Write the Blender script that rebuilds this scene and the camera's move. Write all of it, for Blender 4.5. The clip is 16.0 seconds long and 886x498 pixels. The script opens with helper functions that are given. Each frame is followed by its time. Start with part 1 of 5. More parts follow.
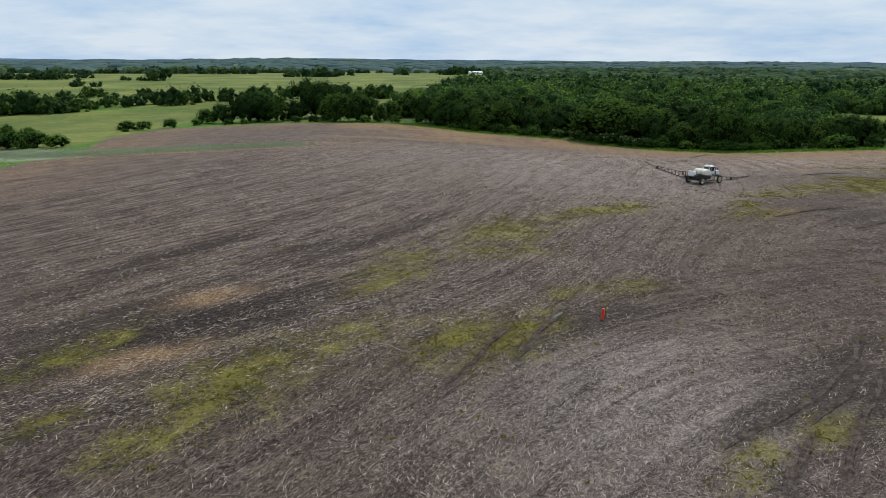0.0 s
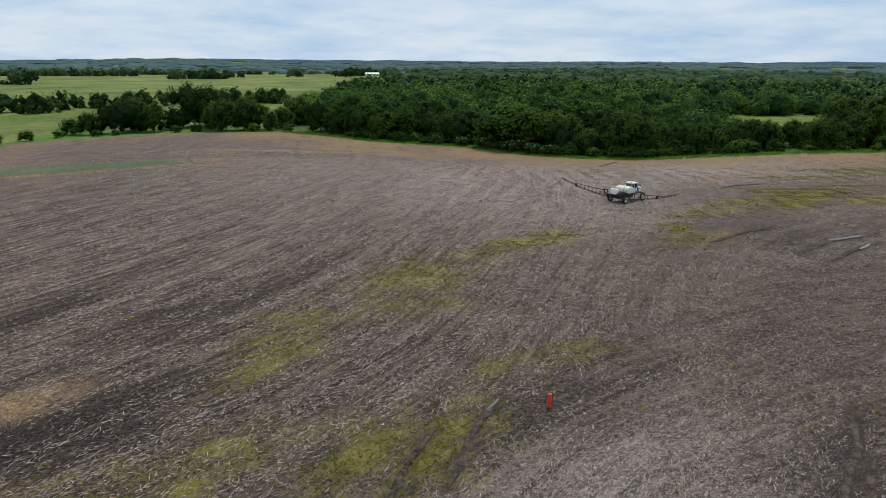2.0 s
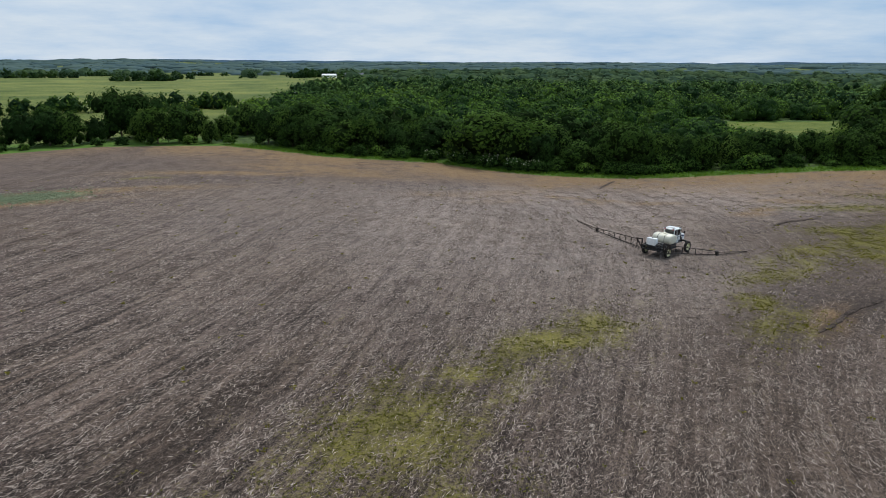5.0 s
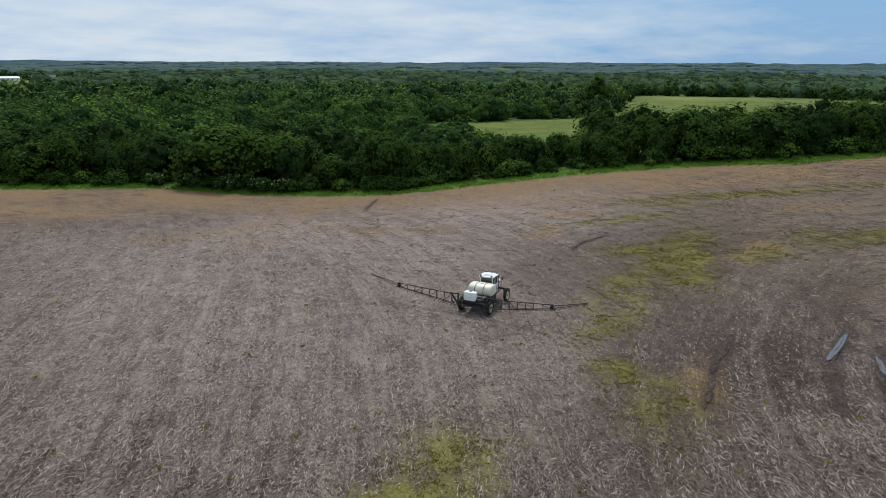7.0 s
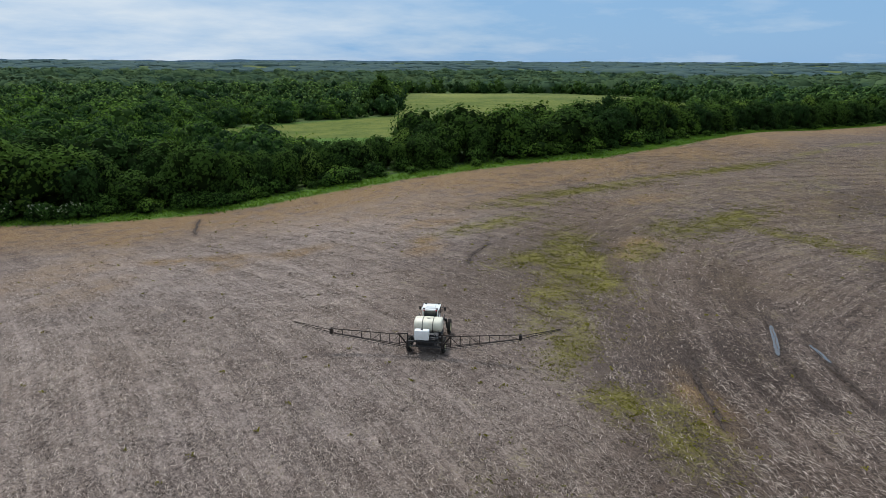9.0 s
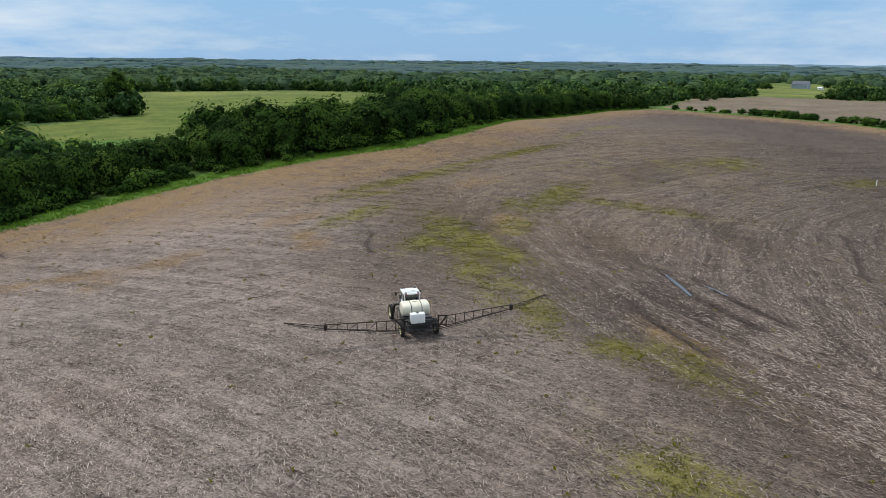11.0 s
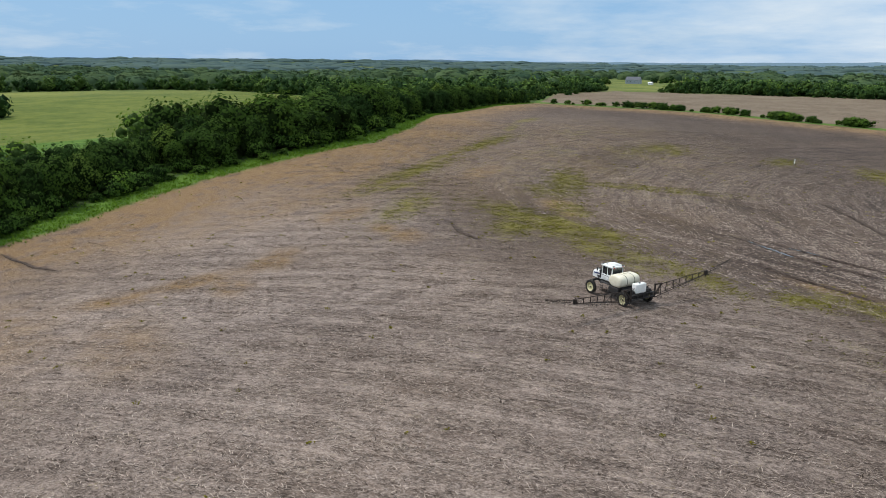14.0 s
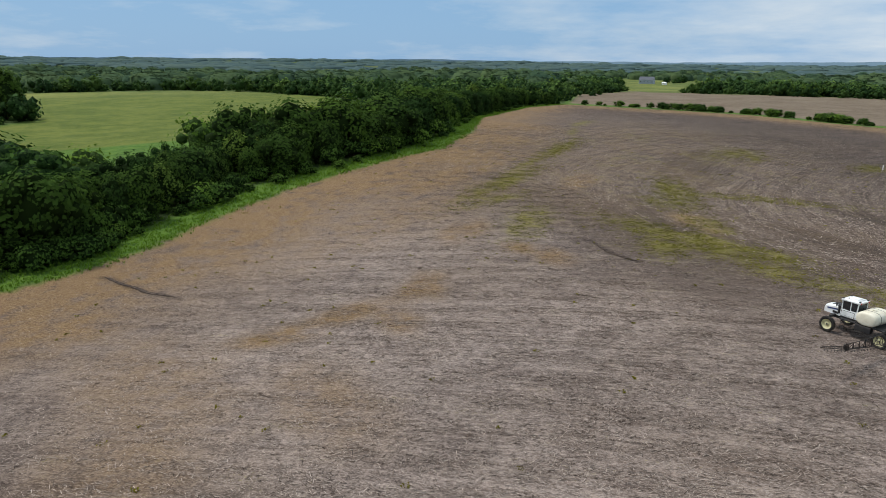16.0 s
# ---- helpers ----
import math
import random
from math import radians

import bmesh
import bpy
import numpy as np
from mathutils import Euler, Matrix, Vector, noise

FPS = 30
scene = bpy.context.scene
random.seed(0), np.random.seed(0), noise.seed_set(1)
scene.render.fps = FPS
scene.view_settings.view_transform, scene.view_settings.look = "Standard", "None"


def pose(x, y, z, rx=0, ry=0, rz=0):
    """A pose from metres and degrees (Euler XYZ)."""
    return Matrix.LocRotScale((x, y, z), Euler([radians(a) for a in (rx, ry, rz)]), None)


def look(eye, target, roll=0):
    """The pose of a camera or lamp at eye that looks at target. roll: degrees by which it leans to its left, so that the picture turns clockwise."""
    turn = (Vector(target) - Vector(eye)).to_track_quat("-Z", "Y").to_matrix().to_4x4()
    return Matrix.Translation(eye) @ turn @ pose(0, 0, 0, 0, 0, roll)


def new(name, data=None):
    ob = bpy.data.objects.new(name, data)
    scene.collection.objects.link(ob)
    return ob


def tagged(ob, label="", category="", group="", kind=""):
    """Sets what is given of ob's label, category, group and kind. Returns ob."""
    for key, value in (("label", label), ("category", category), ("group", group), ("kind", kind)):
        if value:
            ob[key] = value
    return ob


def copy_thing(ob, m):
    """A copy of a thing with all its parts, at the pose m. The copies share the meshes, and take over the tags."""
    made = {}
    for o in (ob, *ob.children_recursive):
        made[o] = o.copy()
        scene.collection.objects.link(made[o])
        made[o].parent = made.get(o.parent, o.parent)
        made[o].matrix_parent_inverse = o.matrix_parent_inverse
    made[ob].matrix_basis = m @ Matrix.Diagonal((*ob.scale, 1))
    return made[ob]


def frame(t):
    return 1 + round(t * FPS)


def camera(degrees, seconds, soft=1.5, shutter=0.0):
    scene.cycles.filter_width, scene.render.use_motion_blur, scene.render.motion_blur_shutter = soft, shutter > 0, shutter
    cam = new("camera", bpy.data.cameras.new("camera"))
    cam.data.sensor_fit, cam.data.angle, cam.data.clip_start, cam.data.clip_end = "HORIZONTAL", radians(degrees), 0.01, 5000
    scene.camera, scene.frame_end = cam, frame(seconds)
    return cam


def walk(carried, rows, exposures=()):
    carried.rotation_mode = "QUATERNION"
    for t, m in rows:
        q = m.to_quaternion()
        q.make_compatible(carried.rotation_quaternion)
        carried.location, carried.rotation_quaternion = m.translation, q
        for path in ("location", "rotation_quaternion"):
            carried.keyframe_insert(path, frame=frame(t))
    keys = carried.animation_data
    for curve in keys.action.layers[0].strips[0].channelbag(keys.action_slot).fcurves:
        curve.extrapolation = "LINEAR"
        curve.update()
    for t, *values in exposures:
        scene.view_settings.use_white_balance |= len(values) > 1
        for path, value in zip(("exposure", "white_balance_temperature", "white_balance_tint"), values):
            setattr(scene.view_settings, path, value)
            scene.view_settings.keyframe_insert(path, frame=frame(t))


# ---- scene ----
cam = camera(65.3, 16.0, 0.8)
METRES, EYE, TILT, LEAN, TURN = 187.0, 26.0, 0.7, 1.25, 0.0
ROWS = [
    (0.0, 0.0, 0.0, 0.0, 0.43, -15.95, -1.5),
    (0.5, 0.0007, 0.0198, 0.0014, -1.48, -15.89, -1.52),
    (1.0, 0.0011, 0.0429, 0.0031, -4.56, -15.8, -1.54),
    (1.5, 0.0016, 0.0682, 0.0051, -7.0, -15.74, -1.56),
    (2.0, 0.0022, 0.0955, 0.0065, -7.87, -15.72, -1.56),
    (2.5, 0.0035, 0.1249, 0.0069, -7.87, -15.72, -1.57),
    (3.0, 0.0053, 0.1559, 0.0067, -7.87, -15.7, -1.58),
    (5.5, 0.0206, 0.3228, 0.0082, -14.39, -15.5, -1.57),
    (6.0, 0.0257, 0.3589, 0.0094, -20.04, -15.37, -1.61),
    (6.5, 0.0313, 0.3925, 0.0116, -27.2, -15.16, -1.63),
    (7.0, 0.0342, 0.4216, 0.0137, -33.32, -15.01, -1.69),
    (7.5, 0.0322, 0.4486, 0.0158, -37.67, -14.94, -1.7),
    (8.0, 0.0251, 0.4751, 0.0166, -42.04, -14.84, -1.66),
    (8.5, 0.0143, 0.501, 0.016, -47.33, -14.73, -1.63),
    (9.0, 0.0006, 0.5275, 0.0149, -53.09, -14.62, -1.6),
    (9.5, -0.0145, 0.5549, 0.0125, -58.91, -14.48, -1.53),
    (10.0, -0.0305, 0.5838, 0.0097, -64.86, -14.36, -1.54),
    (12.5, -0.0945, 0.7376, -0.0042, -85.9, -14.0, -1.33),
    (13.0, -0.1022, 0.7728, -0.0053, -87.16, -14.0, -1.27),
    (13.5, -0.1061, 0.8076, -0.006, -89.11, -13.96, -1.21),
    (14.0, -0.105, 0.8412, -0.0071, -89.33, -13.96, -1.21),
    (14.5, -0.099, 0.8734, -0.0073, -89.34, -13.97, -1.19),
    (15.0, -0.0886, 0.905, -0.0068, -89.4, -13.98, -1.17),
    (15.5, -0.0735, 0.9326, -0.0058, -89.42, -13.99, -1.18),
    (16.0, -0.0542, 0.9549, -0.0047, -89.46, -14.0, -1.19),
]
EXPOSURES = [(0.0, -0.06, 6200, 10), (3.0, -0.10, 6150, 10), (5.5, -0.16, 6100, 10), (8.0, -0.14, 6100, 10), (10.0, -0.02, 6150, 10), (12.5, 0.10, 6380, 10), (14.0, 0.08, 6400, 10), (16.0, -0.08, 6400, 10)]
walk(cam, [(t, pose(0, 0, EYE, TILT, LEAN, TURN) @ pose(METRES * x, METRES * y, METRES * z, 90 + pitch, roll, yaw)) for t, x, y, z, yaw, pitch, roll in ROWS],
     EXPOSURES)


# ---- world, sun ----
SUN_AZ, SUN_EL = 62.0, 56.0       # degrees: direction to the sun, counted from +x towards +y
world = bpy.data.worlds.new("sky")
scene.world = world
world.use_nodes = True
wn, wl = world.node_tree.nodes, world.node_tree.links
wn.clear()
w_out = wn.new("ShaderNodeOutputWorld")
w_bg = wn.new("ShaderNodeBackground")
w_sky = wn.new("ShaderNodeTexSky")
w_sky.sky_type, w_sky.sun_disc = "NISHITA", False
w_sky.sun_elevation, w_sky.sun_rotation = radians(SUN_EL), radians(90 - SUN_AZ)
w_sky.air_density, w_sky.dust_density, w_sky.ozone_density = 1.0, 0.6, 2.0
w_tc = wn.new("ShaderNodeTexCoord")
w_sep = wn.new("ShaderNodeSeparateXYZ")
wl.new(w_tc.outputs["Generated"], w_sep.inputs[0])


def wmath(op, a, b=0.0, c=0.0, clamp=False):
    n = wn.new("ShaderNodeMath")
    n.operation, n.use_clamp = op, clamp
    for i, s in enumerate((a, b, c)):
        if isinstance(s, (int, float)):
            n.inputs[i].default_value = s
        else:
            wl.new(s, n.inputs[i])
    return n.outputs[0]


w_up = wmath("ADD", wmath("MAXIMUM", w_sep.outputs[2], 0.0), 0.16)
w_px = wmath("DIVIDE", w_sep.outputs[0], w_up)
w_py = wmath("DIVIDE", w_sep.outputs[1], w_up)
w_vec = wn.new("ShaderNodeCombineXYZ")
wl.new(w_px, w_vec.inputs[0])
wl.new(w_py, w_vec.inputs[1])


def wnoise(scale, detail, rough, off):
    n = wn.new("ShaderNodeTexNoise")
    m = wn.new("ShaderNodeVectorMath")
    m.operation = "ADD"
    m.inputs[1].default_value = (off, off * 0.7, 0.0)
    wl.new(w_vec.outputs[0], m.inputs[0])
    wl.new(m.outputs[0], n.inputs["Vector"])
    n.inputs["Scale"].default_value, n.inputs["Detail"].default_value = scale, detail
    n.inputs["Roughness"].default_value = rough
    return n.outputs["Fac"]


# thin cloud sheets, closer together towards the sun's side of the sky
w_east = wmath("MAXIMUM", wmath("ADD", wmath("MULTIPLY", w_sep.outputs[0], 0.97), wmath("MULTIPLY", w_sep.outputs[1], 0.22)), 0.0)
w_side = wmath("SUBTRACT", 0.30, wmath("MULTIPLY", wmath("POWER", w_east, 5.0), 0.85))
w_cov = wmath("ADD", wmath("MULTIPLY", wnoise(0.55, 5.0, 0.55, 3.1), 0.9), wmath("MULTIPLY", wnoise(1.7, 5.0, 0.6, 8.3), 0.5))
w_cov = wmath("ADD", w_cov, w_side)
w_fac = wn.new("ShaderNodeMapRange")
w_fac.inputs["From Min"].default_value, w_fac.inputs["From Max"].default_value = 0.42, 1.0
w_fac.inputs["To Min"].default_value, w_fac.inputs["To Max"].default_value = 0.85, 0.98
wl.new(w_cov, w_fac.inputs["Value"])
w_mix = wn.new("ShaderNodeMix")
w_mix.data_type = "RGBA"
wl.new(w_fac.outputs[0], w_mix.inputs["Factor"])
wl.new(w_sky.outputs[0], w_mix.inputs["A"])
w_cl = wn.new("ShaderNodeMix")
w_cl.data_type = "RGBA"
w_cl.inputs["A"].default_value, w_cl.inputs["B"].default_value = (3.4, 6.0, 9.2, 1), (8.9, 9.8, 10.5, 1)
w_tone = wn.new("ShaderNodeMapRange")
w_tone.inputs["From Min"].default_value, w_tone.inputs["From Max"].default_value = -0.12, 0.80
wl.new(wmath("ADD", wmath("SUBTRACT", wmath("MULTIPLY", wnoise(1.1, 6.0, 0.6, 1.7), 1.75), 0.55), w_side), w_tone.inputs["Value"])
wl.new(w_tone.outputs[0], w_cl.inputs["Factor"])
wl.new(w_cl.outputs["Result"], w_mix.inputs["B"])
wl.new(w_mix.outputs["Result"], w_bg.inputs["Color"])
w_bg.inputs["Strength"].default_value = 0.082
wl.new(w_bg.outputs[0], w_out.inputs[0])

sun = new("sun", bpy.data.lights.new("sun", "SUN"))
sun.data.energy, sun.data.angle, sun.data.color = 3.3, radians(9), (1.0, 0.96, 0.9)
sun_dir = Vector((math.cos(radians(SUN_AZ)) * math.cos(radians(SUN_EL)), math.sin(radians(SUN_AZ)) * math.cos(radians(SUN_EL)), math.sin(radians(SUN_EL))))
sun.matrix_world = look(sun_dir * 300, (0, 0, 0))


# ---- materials ----
class Nodes:
    """Short spelling for node materials."""

    def __init__(self, name):
        self.mat = bpy.data.materials.new(name)
        self.mat.use_nodes = True
        self.t = self.mat.node_tree
        self.t.nodes.clear()
        self.out = self.t.nodes.new("ShaderNodeOutputMaterial")
        self.b = self.t.nodes.new("ShaderNodeBsdfPrincipled")
        self.t.links.new(self.b.outputs[0], self.out.inputs[0])

    def put(self, sock, v):
        if isinstance(v, (int, float)):
            sock.default_value = v
        elif isinstance(v, tuple):
            sock.default_value = (*v, 1.0) if len(v) == 3 and sock.type == "RGBA" else v
        else:
            self.t.links.new(v, sock)

    def math(self, op, a, b=0.0, clamp=False):
        n = self.t.nodes.new("ShaderNodeMath")
        n.operation, n.use_clamp = op, clamp
        self.put(n.inputs[0], a)
        self.put(n.inputs[1], b)
        return n.outputs[0]

    def attr(self, name):
        n = self.t.nodes.new("ShaderNodeAttribute")
        n.attribute_name = name
        return n.outputs["Fac"]

    def pos(self):
        return self.t.nodes.new("ShaderNodeNewGeometry").outputs["Position"]

    def local(self):
        return self.t.nodes.new("ShaderNodeTexCoord").outputs["Object"]

    def island(self):
        return self.t.nodes.new("ShaderNodeNewGeometry").outputs["Random Per Island"]

    def rnd(self):
        return self.t.nodes.new("ShaderNodeObjectInfo").outputs["Random"]

    def xyz(self, a, b, c=0.0):
        n = self.t.nodes.new("ShaderNodeCombineXYZ")
        for i, v in enumerate((a, b, c)):
            self.put(n.inputs[i], v)
        return n.outputs[0]

    def noise(self, vec, scale, detail=4.0, rough=0.55):
        n = self.t.nodes.new("ShaderNodeTexNoise")
        self.put(n.inputs["Vector"], vec)
        n.inputs["Scale"].default_value, n.inputs["Detail"].default_value, n.inputs["Roughness"].default_value = scale, detail, rough
        return n.outputs["Fac"]

    def ramp(self, v, lo, hi, to_lo=0.0, to_hi=1.0):
        n = self.t.nodes.new("ShaderNodeMapRange")
        self.put(n.inputs["Value"], v)
        for k, x in (("From Min", lo), ("From Max", hi), ("To Min", to_lo), ("To Max", to_hi)):
            n.inputs[k].default_value = x
        return n.outputs[0]

    def mix(self, f, a, b, blend="MIX"):
        n = self.t.nodes.new("ShaderNodeMix")
        n.data_type, n.blend_type = "RGBA", blend
        self.put(n.inputs["Factor"], f)
        self.put(n.inputs["A"], a)
        self.put(n.inputs["B"], b)
        return n.outputs["Result"]

    def bump(self, height, strength, dist):
        n = self.t.nodes.new("ShaderNodeBump")
        n.inputs["Strength"].default_value, n.inputs["Distance"].default_value = strength, dist
        self.put(n.inputs["Height"], height)
        self.put(self.b.inputs["Normal"], n.outputs[0])

    def done(self, color, rough=0.8, metal=0.0, spec=0.3):
        self.put(self.b.inputs["Base Color"], color)
        self.put(self.b.inputs["Roughness"], rough)
        self.put(self.b.inputs["Metallic"], metal)
        self.put(self.b.inputs["Specular IOR Level"], spec)
        return self.mat


def ground_material():
    n = Nodes("farm ground")
    p = n.pos()
    u, v = n.attr("row_u"), n.attr("row_v")
    big = n.noise(p, 0.035, 4)
    mid = n.noise(p, 0.28, 5, 0.6)
    fine = n.noise(p, 2.6, 6, 0.7)
    cross = n.noise(p, 4.5, 5, 0.85)

    def drawn(across, length, turn, detail=3, rough=0.7):
        """Noise drawn out along the rows, turned off them by some degrees; sizes in metres."""
        c, s = math.cos(radians(turn)), math.sin(radians(turn))
        a = n.math("ADD", n.math("MULTIPLY", u, c / across), n.math("MULTIPLY", v, s / across))
        b = n.math("SUBTRACT", n.math("MULTIPLY", v, c / length), n.math("MULTIPLY", u, s / length))
        return n.noise(n.xyz(a, b, turn * 0.37), 1.0, detail, rough)

    bands = drawn(2.6, 34.0, 0, 3, 0.6)
    rows = drawn(0.62, 8.0, 0, 3, 0.6)
    drills = drawn(0.30, 3.5, 0, 2, 0.6)
    # residue lying on dark soil: broad swaths, drilled rows, then single stalks thrown about the row's direction
    cover = n.math("ADD", n.math("MULTIPLY", bands, 0.45), n.math("MULTIPLY", rows, 0.45))
    cover = n.math("ADD", cover, n.math("MULTIPLY", fine, 0.40))
    cover = n.math("ADD", cover, n.math("MULTIPLY", mid, 0.60))
    cover = n.math("SUBTRACT", cover, n.math("MULTIPLY", n.attr("bare"), 0.20))
    cover = n.ramp(n.math("ADD", cover, n.math("MULTIPLY", n.attr("pale"), 0.18)), 0.74, 1.16)
    dry = n.attr("dry")
    soil = n.mix(n.ramp(n.math("ADD", n.math("MULTIPLY", fine, 0.6), n.math("MULTIPLY", cross, 0.4)), 0.38, 0.62), (0.0195, 0.0130, 0.0098), (0.066, 0.0455, 0.0365))
    soil = n.mix(n.math("MULTIPLY", dry, 0.85), soil, (0.180, 0.139, 0.120))
    chaff = n.mix(n.ramp(cross, 0.40, 0.60), (0.051, 0.0360, 0.0290), (0.140, 0.1040, 0.0860))
    chaff = n.mix(n.math("MULTIPLY", dry, 0.85), chaff, (0.345, 0.284, 0.250))
    mat_of = n.ramp(n.math("ADD", n.math("ADD", n.math("MULTIPLY", cover, 0.42), n.math("MULTIPLY", drills, 0.34)), n.math("MULTIPLY", cross, 0.76)), 0.62, 0.86)
    field = n.mix(mat_of, soil, chaff)
    field = n.mix(n.ramp(big, 0.38, 0.68, 0.0, 0.3), field, (0.165, 0.115, 0.075))
    ridge = n.math("SINE", n.math("MULTIPLY", u, 4.13))
    ridge = n.ramp(n.math("ADD", ridge, n.math("ADD", n.math("MULTIPLY", n.math("SUBTRACT", rows, 0.5), 4.0), n.math("MULTIPLY", n.math("SUBTRACT", fine, 0.5), 2.5))), -1.0, 1.1, 0.62, 1.38)
    field = n.mix(n.math("MULTIPLY", n.attr("swath"), 1.0, True), field, n.xyz(ridge, ridge, ridge), "MULTIPLY")
    swath = n.ramp(n.math("ADD", n.math("MULTIPLY", bands, 0.45), n.math("MULTIPLY", rows, 0.55)), 0.40, 0.60, 0.34, 1.42)
    field = n.mix(n.attr("swath"), field, n.xyz(swath, swath, swath), "MULTIPLY")
    darken = n.math("SUBTRACT", 1.0, n.math("ADD", n.math("MULTIPLY", n.attr("darken"), 0.54), n.math("MULTIPLY", n.math("MULTIPLY", n.attr("bare"), n.ramp(n.math("ADD", n.math("MULTIPLY", mid, 0.5), n.math("MULTIPLY", fine, 0.5)), 0.4, 0.58)), 0.3)), True)
    field = n.mix(1.0, field, n.xyz(darken, darken, darken), "MULTIPLY")
    clods = n.noise(p, 0.85, 6, 0.8)
    clods = n.ramp(n.math("ADD", n.math("MULTIPLY", clods, 0.55), n.math("MULTIPLY", cross, 0.45)), 0.40, 0.60, 0.52, 1.48)
    field = n.mix(1.0, field, n.xyz(clods, clods, clods), "MULTIPLY")
    stalks = n.math("MAXIMUM", n.math("MAXIMUM", n.ramp(drawn(0.085, 0.60, 8, 2), 0.57, 0.63), n.ramp(drawn(0.095, 0.65, -27, 2), 0.58, 0.64)), n.math("MAXIMUM", n.ramp(drawn(0.09, 0.55, 38, 2), 0.60, 0.66), n.ramp(drawn(0.10, 0.5, 80, 2), 0.62, 0.68)))
    lying = n.math("MULTIPLY", stalks, n.math("ADD", n.math("MULTIPLY", cover, 0.50), 0.34))
    straw_tone = n.mix(dry, (0.235, 0.180, 0.146), (0.52, 0.438, 0.388))
    field = n.mix(lying, field, straw_tone)
    tan = n.math("MULTIPLY", n.attr("straw"), n.ramp(n.math("ADD", mid, n.math("ADD", n.math("MULTIPLY", fine, 0.4), n.math("MULTIPLY", cross, 0.4))), 0.66, 0.98))
    field = n.mix(n.math("MULTIPLY", tan, 1.35, True), field, n.mix(n.ramp(n.math("ADD", n.math("MULTIPLY", cross, 0.6), n.math("MULTIPLY", stalks, 0.25)), 0.26, 0.48), (0.115, 0.066, 0.033), (0.310, 0.212, 0.115)))
    leafy = n.noise(p, 3.4, 4, 0.8)
    w = n.math("ADD", n.math("MULTIPLY", n.attr("weed"), 1.0), n.math("ADD", n.math("MULTIPLY", n.math("SUBTRACT", leafy, 0.5), 2.6), n.math("MULTIPLY", n.math("SUBTRACT", n.math("ADD", n.math("ADD", mid, rows), fine), 1.5), 1.1)))
    w = n.ramp(w, 0.36, 0.95, 0.0, 0.80)
    field = n.mix(w, field, n.mix(n.ramp(n.math("ADD", n.math("MULTIPLY", mid, 0.5), n.math("MULTIPLY", cross, 0.8)), 0.50, 0.82), (0.056, 0.050, 0.012), (0.215, 0.190, 0.028)))
    field = n.mix(n.math("MULTIPLY", n.attr("rut"), n.ramp(fine, 0.35, 0.5, 0.25, 1.0)), field, (0.036, 0.028, 0.024))
    # grass beside and beyond
    g = n.math("ADD", n.math("MULTIPLY", fine, 0.5), n.math("MULTIPLY", mid, 0.5))
    grass = n.mix(n.ramp(g, 0.38, 0.62), (0.042, 0.095, 0.011), (0.098, 0.175, 0.023))
    hay = n.mix(n.ramp(n.math("ADD", n.math("MULTIPLY", big, 0.8), n.math("ADD", n.math("MULTIPLY", mid, 0.7), n.math("MULTIPLY", n.noise(p, 0.07, 4), 0.6))), 0.88, 1.2), (0.072, 0.102, 0.013), (0.126, 0.146, 0.025))
    grass = n.mix(n.attr("hay"), grass, hay)
    meadow = n.mix(n.ramp(n.math("ADD", n.math("ADD", n.math("MULTIPLY", mid, 0.45), n.math("MULTIPLY", fine, 0.25)), n.noise(p, 0.013, 5, 0.65)), 0.70, 1.02), (0.060, 0.090, 0.018), (0.178, 0.192, 0.046))
    grass = n.mix(n.attr("meadow"), grass, meadow)
    floor = n.mix(n.ramp(mid, 0.4, 0.6), (0.035, 0.06, 0.015), (0.07, 0.11, 0.025))
    grass = n.mix(n.attr("wood"), grass, floor)
    grass = n.mix(n.attr("reed"), grass, n.mix(n.ramp(fine, 0.4, 0.6), (0.20, 0.24, 0.15), (0.33, 0.36, 0.27)))
    plough = n.mix(n.ramp(n.math("ADD", mid, big), 0.8, 1.2), (0.125, 0.092, 0.062), (0.185, 0.145, 0.102))
    grass = n.mix(n.attr("plough"), grass, plough)
    color = n.mix(n.attr("field"), grass, field)
    n.bump(n.math("ADD", n.math("ADD", fine, n.math("MULTIPLY", drills, 0.9)), n.math("ADD", n.math("MULTIPLY", cross, 0.8), n.math("MULTIPLY", stalks, 0.35))), 0.6, 0.10)
    return n.done(color, 0.95, 0.0, 0.15)


